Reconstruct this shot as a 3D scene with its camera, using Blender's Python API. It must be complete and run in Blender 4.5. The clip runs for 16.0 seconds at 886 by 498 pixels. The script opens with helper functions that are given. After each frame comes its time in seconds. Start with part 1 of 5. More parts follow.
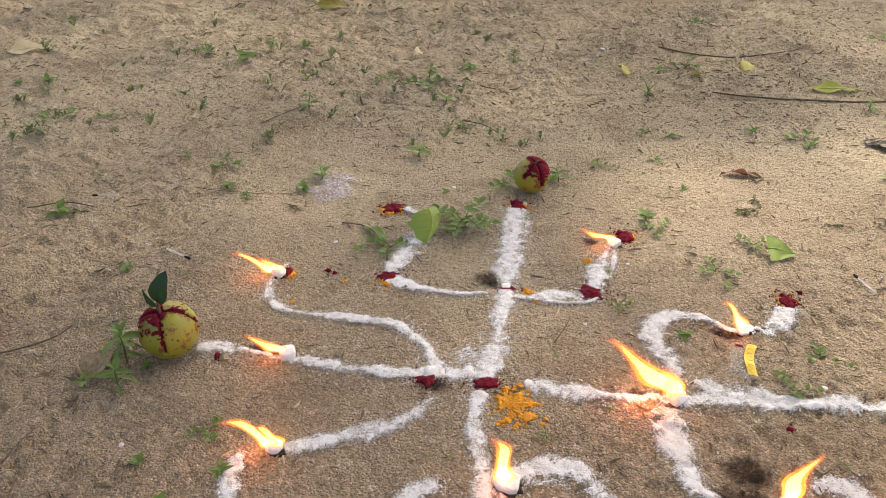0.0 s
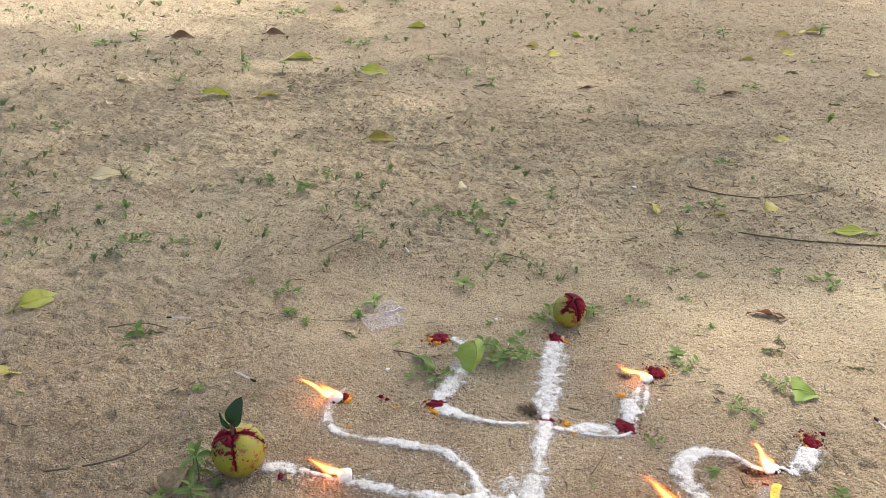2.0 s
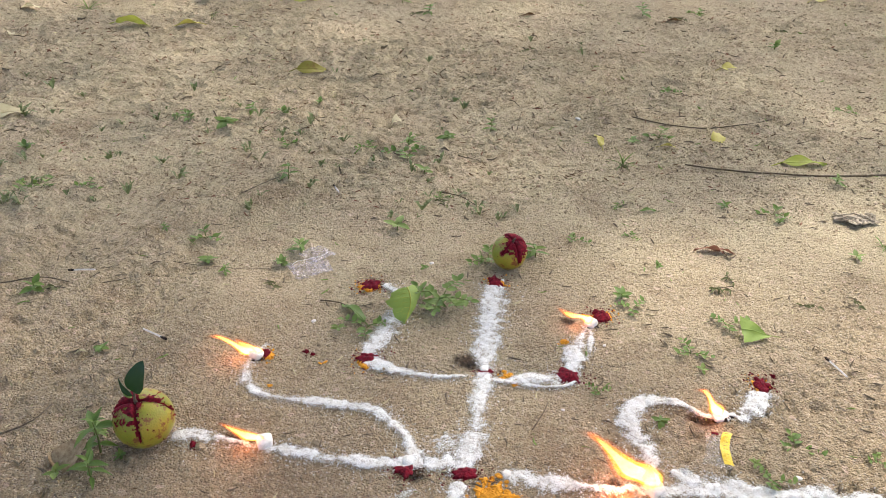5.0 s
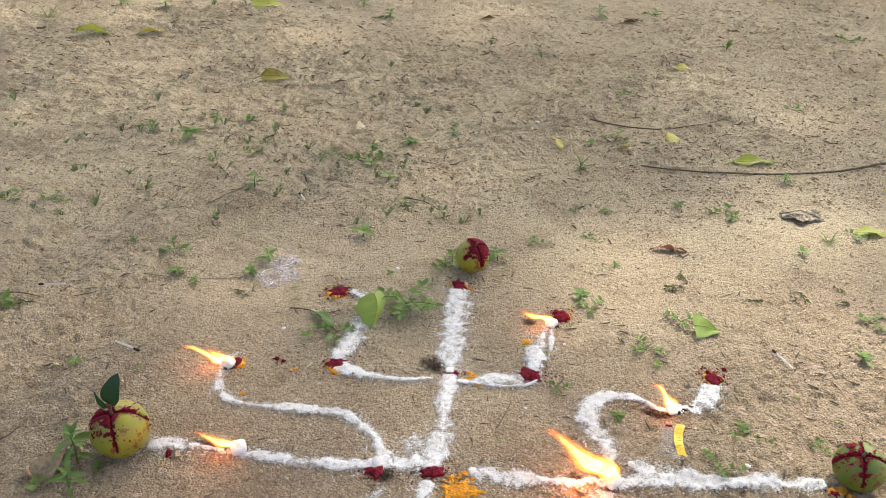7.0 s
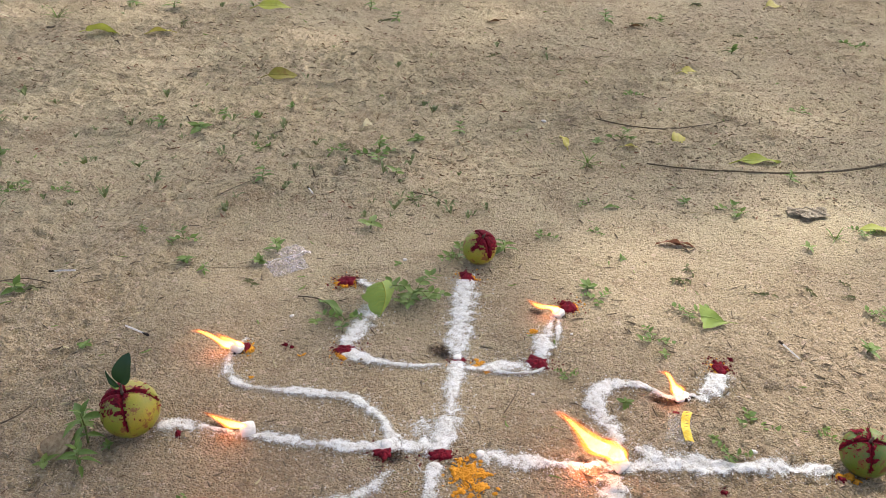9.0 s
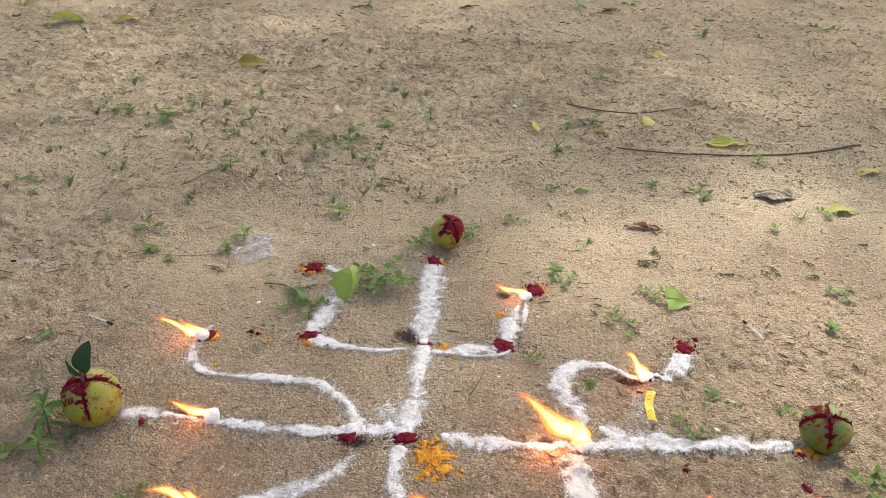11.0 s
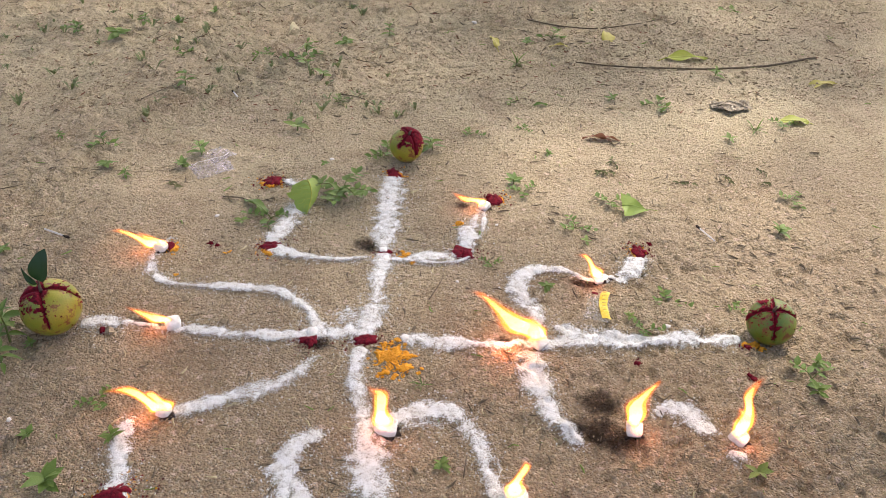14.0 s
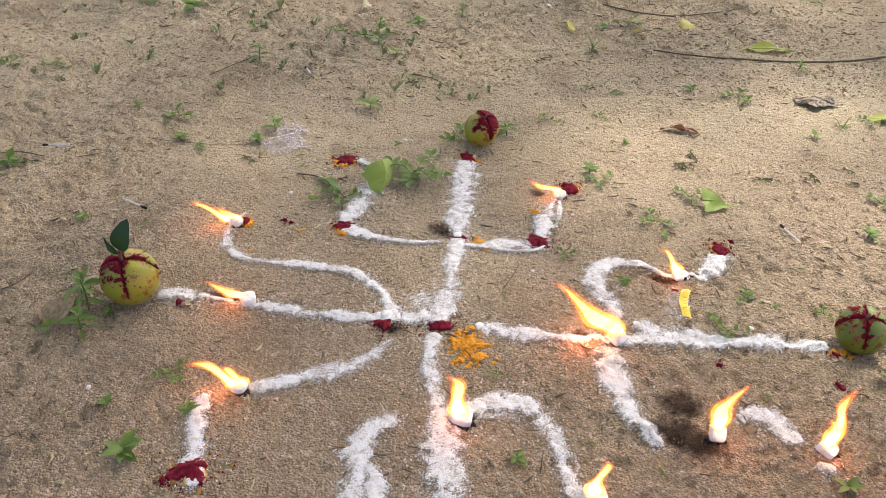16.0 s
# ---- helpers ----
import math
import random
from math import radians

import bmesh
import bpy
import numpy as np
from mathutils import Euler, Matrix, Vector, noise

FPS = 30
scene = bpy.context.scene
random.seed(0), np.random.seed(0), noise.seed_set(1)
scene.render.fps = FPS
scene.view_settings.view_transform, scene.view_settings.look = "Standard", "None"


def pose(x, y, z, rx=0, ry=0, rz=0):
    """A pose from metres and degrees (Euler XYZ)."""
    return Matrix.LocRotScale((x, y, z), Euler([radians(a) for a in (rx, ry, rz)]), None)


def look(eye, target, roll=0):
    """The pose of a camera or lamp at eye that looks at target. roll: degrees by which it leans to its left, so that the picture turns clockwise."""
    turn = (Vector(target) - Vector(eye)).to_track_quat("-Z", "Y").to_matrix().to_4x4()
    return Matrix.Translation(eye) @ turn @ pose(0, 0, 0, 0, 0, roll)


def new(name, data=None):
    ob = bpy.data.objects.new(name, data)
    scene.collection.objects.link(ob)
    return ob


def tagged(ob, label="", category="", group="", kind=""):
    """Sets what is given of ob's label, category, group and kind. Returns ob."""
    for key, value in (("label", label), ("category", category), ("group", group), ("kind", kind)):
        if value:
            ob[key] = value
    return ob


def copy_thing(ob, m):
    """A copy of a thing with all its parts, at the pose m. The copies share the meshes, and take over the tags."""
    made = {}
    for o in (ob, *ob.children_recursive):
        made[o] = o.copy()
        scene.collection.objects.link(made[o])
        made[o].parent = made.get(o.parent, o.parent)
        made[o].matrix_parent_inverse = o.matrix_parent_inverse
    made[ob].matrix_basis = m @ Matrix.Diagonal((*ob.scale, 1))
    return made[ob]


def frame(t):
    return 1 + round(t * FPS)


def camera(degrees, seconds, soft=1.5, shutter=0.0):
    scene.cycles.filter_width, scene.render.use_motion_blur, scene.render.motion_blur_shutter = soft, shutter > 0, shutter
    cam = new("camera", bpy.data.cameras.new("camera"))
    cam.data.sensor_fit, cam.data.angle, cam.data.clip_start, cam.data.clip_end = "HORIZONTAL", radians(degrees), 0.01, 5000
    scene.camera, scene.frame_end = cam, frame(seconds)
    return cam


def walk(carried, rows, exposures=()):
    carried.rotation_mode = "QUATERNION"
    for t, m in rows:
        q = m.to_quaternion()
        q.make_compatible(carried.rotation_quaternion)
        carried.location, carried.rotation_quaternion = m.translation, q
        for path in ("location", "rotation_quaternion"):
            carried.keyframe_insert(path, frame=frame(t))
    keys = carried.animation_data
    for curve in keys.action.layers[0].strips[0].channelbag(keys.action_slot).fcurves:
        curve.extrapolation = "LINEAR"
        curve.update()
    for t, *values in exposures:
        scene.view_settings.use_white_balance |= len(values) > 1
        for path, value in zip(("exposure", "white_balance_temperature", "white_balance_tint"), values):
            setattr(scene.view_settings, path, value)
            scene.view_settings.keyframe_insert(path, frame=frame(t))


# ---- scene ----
cam = camera(57.5, 16.0, soft=0.9)
PATH = [
    (0, (-0.005, 0.027, 0.573), (0.015, 1.718, -0.496), 1.0),
    (0.5, (-0.007, 0.006, 0.573), (0.065, 1.715, -0.463), 1.9),
    (1, (-0.033, -0.024, 0.596), (0.042, 1.727, -0.368), 2.4),
    (1.5, (-0.037, -0.023, 0.624), (-0.028, 1.769, -0.265), 2.4),
    (2, (-0.033, -0.041, 0.653), (-0.087, 1.774, -0.186), 1.6),
    (2.5, (-0.013, -0.053, 0.638), (-0.017, 1.742, -0.243), 1.4),
    (3, (-0.035, 0.032, 0.606), (0.025, 1.79, -0.346), 3.0),
    (3.5, (-0.033, 0.07, 0.617), (0.051, 1.82, -0.347), 4.2),
    (4, (-0.021, 0.067, 0.625), (0.082, 1.817, -0.337), 4.6),
    (4.5, (-0.021, 0.057, 0.619), (0.079, 1.809, -0.341), 4.1),
    (5, (-0.011, 0.047, 0.619), (0.07, 1.79, -0.358), 2.4),
    (5.2, (0.001, 0.049, 0.613), (0.084, 1.782, -0.381), 2.1),
    (7.3, (-0.013, 0.013, 0.651), (0.151, 1.752, -0.323), 2.4),
    (7.5, (-0.016, 0.01, 0.647), (0.142, 1.755, -0.317), 2.4),
    (8, (-0.017, 0.012, 0.635), (0.131, 1.759, -0.327), 2.3),
    (8.5, (-0.013, 0.007, 0.624), (0.133, 1.755, -0.337), 2.3),
    (8.7, (-0.018, 0.001, 0.625), (0.131, 1.75, -0.333), 2.5),
    (10.8, (0.006, -0.001, 0.626), (0.189, 1.738, -0.344), 2.6),
    (11, (0.005, -0.004, 0.621), (0.204, 1.728, -0.359), 2.7),
    (11.5, (0.008, -0.008, 0.612), (0.228, 1.702, -0.401), 2.7),
    (12, (0.008, -0.011, 0.608), (0.241, 1.681, -0.432), 2.7),
    (12.5, (0.008, -0.012, 0.604), (0.242, 1.671, -0.45), 2.8),
    (13, (0.0, -0.013, 0.601), (0.247, 1.658, -0.47), 3.0),
    (13.5, (0.011, -0.021, 0.598), (0.277, 1.63, -0.498), 3.2),
    (14, (0.015, -0.03, 0.597), (0.29, 1.607, -0.518), 3.3),
    (14.5, (-0.018, -0.008, 0.593), (0.214, 1.612, -0.558), 3.3),
    (15, (-0.037, 0.0, 0.596), (0.122, 1.625, -0.559), 3.5),
    (15.5, (-0.036, -0.001, 0.597), (0.121, 1.626, -0.554), 3.8),
    (16, (-0.021, -0.009, 0.588), (0.144, 1.615, -0.567), 3.9),
]
STOPS = [(0, 1.77, 6900, 16), (1, 1.86, 6650, 13), (2, 1.95, 6480, 12), (5, 1.98, 6450, 11), (7.5, 1.95, 6500, 11), (8.5, 1.87, 6500, 12), (11, 1.91, 6580, 13), (12.5, 1.91, 6620, 14), (13.5, 1.93, 6640, 15), (14.5, 1.86, 6620, 16), (16, 1.91, 6620, 16)]
walk(cam, [(t, look(eye, target, roll)) for t, eye, target, roll in PATH], STOPS)


# ---- light ----
SUN_FROM = Vector((0.30, 0.40, 0.87)).normalized()
world = bpy.data.worlds.new("sky")
scene.world = world
world.use_nodes = True
wn = world.node_tree.nodes
sky = wn.new("ShaderNodeTexSky")
sky.sky_type, sky.sun_disc = "NISHITA", False
sky.sun_elevation = math.asin(SUN_FROM.z)
sky.sun_rotation = math.atan2(SUN_FROM.x, SUN_FROM.y)
sky.air_density, sky.dust_density, sky.ozone_density = 0.8, 6.0, 0.4
world.node_tree.links.new(sky.outputs[0], wn["Background"].inputs[0])
wn["Background"].inputs[1].default_value = 0.135
sun = new("sun", bpy.data.lights.new("sun", "SUN"))
sun.data.energy, sun.data.angle, sun.data.color = 1.5, radians(1.3), (1.0, 0.96, 0.89)
sun.matrix_world = look(SUN_FROM * 20, (0, 0, 0))


# ---- noise and relief ----
def vnoise(x, y, seed=0):
    """Smooth value noise between 0 and 1."""
    x, y = np.asarray(x, float), np.asarray(y, float)
    xi, yi = np.floor(x), np.floor(y)
    fx, fy = x - xi, y - yi
    fx, fy = fx * fx * (3 - 2 * fx), fy * fy * (3 - 2 * fy)

    def corner(i, j):
        n = (i.astype(np.int64) * 374761393 + j.astype(np.int64) * 668265263 + seed * 974634777) & 0xFFFFFFFF
        n = ((n ^ (n >> 13)) * 1274126177) & 0xFFFFFFFF
        n = ((n ^ (n >> 15)) * 2246822519) & 0xFFFFFFFF
        return ((n ^ (n >> 16)) & 0xFFFF) / 65535.0

    a, b = corner(xi, yi), corner(xi + 1, yi)
    c, d = corner(xi, yi + 1), corner(xi + 1, yi + 1)
    return (a * (1 - fx) + b * fx) * (1 - fy) + (c * (1 - fx) + d * fx) * fy


def smooth(a, b, x):
    t = np.clip((np.asarray(x, float) - a) / (b - a), 0, 1)
    return t * t * (3 - 2 * t)


def ridge(x, y, seed):
    """Noise folded into sharp crests, between 0 and 1."""
    return 1 - np.abs(2 * vnoise(x, y, seed) - 1)


def height(x, y):
    """The sand's surface: soft dents, swept ridges, trodden crumbs and pits."""
    x, y = np.asarray(x, float), np.asarray(y, float)
    z = 0.0045 * (vnoise(x * 2.3, y * 2.3, 1) - 0.5) + 0.0035 * (vnoise(x * 9, y * 9, 2) - 0.5)
    bent = 0.05 * (vnoise(x * 4, y * 4, 21) - 0.5)
    a, c = x * 0.50 + y * 0.87, x * 0.87 - y * 0.50 + bent
    swept = smooth(0.05, -0.30, x) * (0.55 + 0.45 * vnoise(x * 2.2, y * 2.2, 22)) * smooth(2.2, 1.5, y) + 0.05
    z = z + swept * (0.0150 * smooth(0.35, 0.62, vnoise(a * 3.2, c * 11, 3)) + 0.0060 * ridge(a * 5, c * 19, 35) ** 3 + 0.0040 * (vnoise(a * 9, c * 40, 33) - 0.5))
    far = smooth(1.05, 1.9, y)
    patchy = vnoise(x * 1.9, y * 1.9, 9)
    rough = 0.30 + 1.0 * smooth(0.3, 0.7, patchy) + 0.45 * far
    z = z + rough * 0.0026 * (vnoise(x * 31, y * 31, 4) - 0.5)
    z = z + rough * 0.0036 * (vnoise(x * 74, y * 74, 5) - 0.5)
    z = z + rough * 0.0013 * (vnoise(x * 170, y * 170, 6) - 0.5)
    z = z - rough * 0.0020 * smooth(0.76, 0.86, vnoise(x * 40, y * 40, 7)) - rough * 0.0026 * smooth(0.76, 0.86, vnoise(x * 78, y * 78, 17))
    z = z + rough * 0.0024 * smooth(0.76, 0.86, vnoise(x * 60, y * 52, 18))
    trod = far * smooth(0.30, 0.60, vnoise(x * 1.7 + 4, y * 2.3, 23))
    z = z + far * 0.007 * (vnoise(x * 5, y * 9, 8) - 0.5)
    z = z + trod * (0.007 * ridge(x * 7, y * 15, 10) ** 3 + 0.0045 * (vnoise(x * 20, y * 38, 12) - 0.5) + 0.0085 * ridge(x * 20, y * 44, 16) ** 4)
    clods = smooth(0.60, 0.74, vnoise(x * 88, y * 105, 14)) * smooth(0.38, 0.62, vnoise(x * 3.1, y * 4.3, 15))
    z = z + (0.10 + 0.90 * far) * 0.0026 * clods
    inside = smooth(1.12, 1.02, np.abs(x) / (0.31 + 0.58 * np.abs(y))) * smooth(0.20, 0.34, y) * smooth(7.5, 5.5, y)
    return z * inside


def hz(x, y):
    return float(height(x, y))


# ---- materials ----
class Nodes:
    """Short hands for building a node material."""

    def __init__(self, name):
        self.mat = bpy.data.materials.new(name)
        self.mat.use_nodes = True
        self.t = self.mat.node_tree
        self.bsdf = self.t.nodes["Principled BSDF"]
        self.out = self.t.nodes["Material Output"]
        self.place = self.t.nodes.new("ShaderNodeTexCoord").outputs["Object"]

    def put(self, socket, value):
        if isinstance(value, bpy.types.NodeSocket):
            self.t.links.new(value, socket)
        else:
            socket.default_value = value

    def noise(self, scale, detail=4, rough=0.6, where=None):
        n = self.t.nodes.new("ShaderNodeTexNoise")
        n.inputs["Scale"].default_value, n.inputs["Detail"].default_value, n.inputs["Roughness"].default_value = scale, detail, rough
        self.put(n.inputs["Vector"], where or self.place)
        return n.outputs["Fac"]

    def cells(self, scale, out="Distance"):
        n = self.t.nodes.new("ShaderNodeTexVoronoi")
        n.inputs["Scale"].default_value = scale
        self.put(n.inputs["Vector"], self.place)
        return n.outputs[out]

    def ramp(self, fac, *stops):
        n = self.t.nodes.new("ShaderNodeValToRGB")
        while len(n.color_ramp.elements) < len(stops):
            n.color_ramp.elements.new(0.5)
        for e, (p, c) in zip(n.color_ramp.elements, stops):
            e.position = p
            e.color = (*c, 1) if isinstance(c, tuple) else (c, c, c, 1)
        self.put(n.inputs[0], fac)
        return n.outputs[0]

    def mix(self, fac, a, b, kind="MIX"):
        n = self.t.nodes.new("ShaderNodeMix")
        n.data_type, n.blend_type = "RGBA", kind
        for s, v in ((n.inputs[0], fac), (n.inputs[6], a), (n.inputs[7], b)):
            self.put(s, (*v, 1) if isinstance(v, tuple) else v)
        return n.outputs[2]

    def math(self, op, a, b=0.0, c=0.0):
        n = self.t.nodes.new("ShaderNodeMath")
        n.operation = op
        for s, v in zip(n.inputs, (a, b, c)):
            self.put(s, v)
        return n.outputs[0]

    def attribute(self, name):
        n = self.t.nodes.new("ShaderNodeAttribute")
        n.attribute_name = name
        return n.outputs["Fac"]

    def random(self):
        return self.t.nodes.new("ShaderNodeObjectInfo").outputs["Random"]

    def island(self):
        return self.t.nodes.new("ShaderNodeNewGeometry").outputs["Random Per Island"]

    def bump(self, fac, strength, distance):
        n = self.t.nodes.new("ShaderNodeBump")
        n.inputs["Strength"].default_value, n.inputs["Distance"].default_value = strength, distance
        self.put(n.inputs["Height"], fac)
        return n.outputs[0]

    def done(self, colour=None, rough=0.8, normal=None, spec=0.3):
        if colour is not None:
            self.put(self.bsdf.inputs["Base Color"], (*colour, 1) if isinstance(colour, tuple) else colour)
        self.put(self.bsdf.inputs["Roughness"], rough)
        self.bsdf.inputs["Specular IOR Level"].default_value = spec
        if normal is not None:
            self.put(self.bsdf.inputs["Normal"], normal)
        return self.mat

    def cut(self, alpha, shader=None):
        """Let the surface show only where alpha is up."""
        clear, blend = self.t.nodes.new("ShaderNodeBsdfTransparent"), self.t.nodes.new("ShaderNodeMixShader")
        self.put(blend.inputs[0], alpha)
        self.t.links.new(clear.outputs[0], blend.inputs[1])
        self.t.links.new(shader or self.bsdf.outputs[0], blend.inputs[2])
        self.t.links.new(blend.outputs[0], self.out.inputs[0])
        return self.mat


def sand_material():
    n = Nodes("sand")
    parts = n.t.nodes.new("ShaderNodeSeparateXYZ")
    n.put(parts.inputs[0], n.place)
    broad = n.noise(1.7, 4, 0.6)
    # the soil is browner and coarser round the drawing, paler further out
    reach = n.math("ADD", parts.outputs["Y"], n.math("MULTIPLY", broad, 0.9))
    brown = n.ramp(n.math("MULTIPLY", reach, 0.4), (0.40, 1.0), (0.70, 0.0))
    c = n.mix(n.ramp(broad, (0.35, 0.0), (0.68, 1.0)), (0.392, 0.322, 0.196), (0.448, 0.378, 0.240))
    c = n.mix(brown, c, (0.312, 0.228, 0.140))
    c = n.mix(n.ramp(n.noise(5.5, 5, 0.7), (0.48, 0.0), (0.66, 0.45)), c, (0.335, 0.245, 0.165))
    c = n.mix(n.ramp(n.noise(11, 6, 0.72), (0.38, 0.55), (0.50, 0.0)), c, (0.230, 0.160, 0.098))
    # random dark flecks and litter blotches, partly standing in for shadowed pits and dents
    c = n.mix(n.ramp(n.noise(150, 3, 0.7), (0.34, 0.75), (0.44, 0.0)), c, (0.150, 0.112, 0.070))
    litter = n.math("MULTIPLY", n.ramp(n.noise(62, 5, 0.72), (0.60, 0.0), (0.63, 0.42)), n.ramp(n.noise(1.9, 4, 0.65), (0.42, 0.15), (0.56, 1.0)))
    c = n.mix(litter, c, (0.150, 0.105, 0.066))
    grain = n.noise(330, 3, 0.7)
    c = n.mix(n.ramp(grain, (0.30, 0.5), (0.41, 0.0)), c, (0.110, 0.082, 0.054))
    c = n.mix(n.ramp(grain, (0.56, 0.0), (0.68, 0.5)), c, (0.60, 0.52, 0.39))
    grit = n.cells(430, "Color")
    c = n.mix(n.ramp(grit, (0.0, 0.6), (0.32, 0.0)), c, (0.160, 0.118, 0.078))
    c = n.mix(n.ramp(grit, (0.70, 0.0), (1.0, 0.5)), c, (0.60, 0.50, 0.39))
    speck = n.ramp(n.cells(210), (0.12, 1.0), (0.20, 0.0))
    c = n.mix(n.math("MULTIPLY", speck, n.ramp(n.cells(210, "Color"), (0.62, 0.0), (0.66, 0.85))), c, (0.080, 0.060, 0.045))
    pale = n.ramp(n.cells(170, "Color"), (0.86, 0.0), (0.92, 1.0))
    c = n.mix(n.math("MULTIPLY", pale, 0.45), c, (0.58, 0.42, 0.33))
    relief = n.math("SUBTRACT", n.math("MULTIPLY", n.noise(105, 4, 0.65), 1.5), n.math("ADD", n.math("MULTIPLY", n.cells(430), 0.7), n.math("MULTIPLY", n.cells(190), 0.7)))
    return n.done(c, 0.95, n.bump(relief, 1.0, 0.0041), 0.15)


def clod_material():
    n = Nodes("sand_crumb")
    c = n.mix(n.ramp(n.island(), (0.0, 0.0), (1.0, 1.0)), (0.24, 0.18, 0.11), (0.42, 0.34, 0.22))
    c = n.mix(n.ramp(n.noise(500, 2), (0.4, 0.6), (0.6, 0.0)), c, (0.15, 0.115, 0.08))
    return n.done(c, 0.95, n.bump(n.noise(500, 3), 0.6, 0.001), 0.15)


def powder_material():
    n = Nodes("white_powder")
    clump = n.noise(130, 5, 0.7)
    fine = n.noise(700, 2, 0.7)
    c = n.mix(n.ramp(clump, (0.35, 1.0), (0.58, 0.0)), (0.71, 0.705, 0.685), (0.56, 0.53, 0.475))
    n.done(c, 0.95, n.bump(n.math("ADD", fine, clump), 0.8, 0.0018), 0.1)
    a = n.math("MULTIPLY_ADD", n.attribute("cover"), 1.22, -1.97)
    a = n.math("ADD", a, n.math("MULTIPLY", clump, 1.3))
    a = n.math("ADD", a, n.math("MULTIPLY", fine, 2.2))
    return n.cut(n.ramp(a, (0.30, 0.0), (0.72, 1.0)))


def soot_material():
    n = Nodes("soot")
    ragged = n.noise(38, 6, 0.75)
    n.done(n.mix(n.ramp(ragged, (0.40, 0.0), (0.62, 1.0)), (0.075, 0.045, 0.028), (0.018, 0.015, 0.013)), 0.95, n.bump(n.noise(400, 3), 0.7, 0.0015), 0.1)
    a = n.math("MULTIPLY_ADD", n.attribute("cover"), 1.15, -1.33)
    a = n.math("ADD", a, n.math("MULTIPLY", ragged, 2.0))
    a = n.math("ADD", a, n.math("MULTIPLY", n.noise(330, 2, 0.7), 0.5))
    return n.cut(n.math("MULTIPLY", n.ramp(a, (0.20, 0.0), (0.85, 1.0)), 0.85))


def crumb_material(name, dark, light, scale=350, rough=0.9):
    n = Nodes(name)
    c = n.mix(n.ramp(n.noise(scale, 4, 0.7), (0.35, 0.0), (0.65, 1.0)), dark, light)
    return n.done(c, rough, n.bump(n.noise(scale * 1.6, 3, 0.7), 0.8, 0.0015), 0.15)


def skin_material(name, yellow, green, share):
    n = Nodes(name)
    c = n.mix(n.ramp(n.noise(28, 4, 0.6), (share - 0.12, 0.0), (share + 0.14, 1.0)), green, yellow)
    c = n.mix(n.ramp(n.noise(110, 4, 0.7), (0.53, 0.0), (0.62, 0.85)), c, (0.17, 0.030, 0.020))
    c = n.mix(n.ramp(n.cells(420), (0.12, 0.35), (0.3, 0.0)), c, (0.16, 0.19, 0.02))
    return n.done(c, n.ramp(n.noise(60, 3), (0.3, 0.38), (0.7, 0.6)), n.bump(n.cells(500), 0.25, 0.0006), 0.45)


def leaf_material(name, base, tip, spot, rough=0.55):
    n = Nodes(name)
    c = n.mix(n.ramp(n.random(), (0.0, 0.0), (1.0, 1.0)), base, tip)
    c = n.mix(n.ramp(n.noise(45, 4, 0.65), (0.52, 0.0), (0.72, 0.7)), c, spot)
    n.done(c, rough, n.bump(n.noise(240, 3), 0.3, 0.0008), 0.35)
    thin = n.t.nodes.new("ShaderNodeBsdfTranslucent")
    n.put(thin.inputs[0], c)
    blend = n.t.nodes.new("ShaderNodeMixShader")
    blend.inputs[0].default_value = 0.28
    n.t.links.new(n.bsdf.outputs[0], blend.inputs[1])
    n.t.links.new(thin.outputs[0], blend.inputs[2])
    n.t.links.new(blend.outputs[0], n.out.inputs[0])
    return n.mat


def bark_material(name, dark, light):
    n = Nodes(name)
    c = n.mix(n.ramp(n.noise(160, 5, 0.7), (0.35, 0.0), (0.65, 1.0)), dark, light)
    return n.done(c, 0.85, n.bump(n.noise(300, 3), 0.6, 0.001), 0.2)


def flame_material(name, low, high, strength, clear_low, clear_high):
    n = Nodes(name)
    s = n.attribute("along")
    light = n.t.nodes.new("ShaderNodeEmission")
    n.put(light.inputs[0], n.ramp(s, (0.1, low), (0.85, high)))
    light.inputs[1].default_value = strength
    wisp = n.ramp(n.noise(60, 3, 0.6), (0.34, 0.35), (0.58, 1.0))
    a = n.ramp(s, (0.0, clear_low * 0.75), (0.12, clear_low), (0.6, clear_low * 0.9), (1.0, clear_high))
    return n.cut(n.math("MULTIPLY", a, wisp), light.outputs[0])


def film_material(name, tint, body, gloss_rough=0.18):
    n = Nodes(name)
    n.done(n.mix(n.ramp(n.noise(50, 4), (0.4, 0.0), (0.7, 1.0)), tint, tuple(min(1, v * 1.35) for v in tint)), gloss_rough, n.bump(n.noise(120, 4), 0.6, 0.002), 0.6)
    return n.cut(n.ramp(n.noise(70, 4, 0.7), (0.3, body * 0.6), (0.75, min(1.0, body * 1.6))))


SAND = sand_material()
CLOD = clod_material()
POWDER = powder_material()
SOOT = soot_material()
KUMKUM = crumb_material("red_kumkum", (0.060, 0.004, 0.009), (0.215, 0.010, 0.022), 260)
TURMERIC = crumb_material("orange_turmeric", (0.58, 0.215, 0.014), (0.85, 0.41, 0.045))
CHAR = crumb_material("charred_crust", (0.012, 0.010, 0.009), (0.06, 0.04, 0.03))
CAMPHOR = crumb_material("white_camphor", (0.70, 0.68, 0.63), (0.86, 0.84, 0.80), 200, 0.5)
SKIN_A = skin_material("yellow_green_peel", (0.34, 0.265, 0.024), (0.20, 0.225, 0.018), 0.50)
SKIN_B = skin_material("green_peel", (0.20, 0.215, 0.022), (0.090, 0.140, 0.015), 0.55)
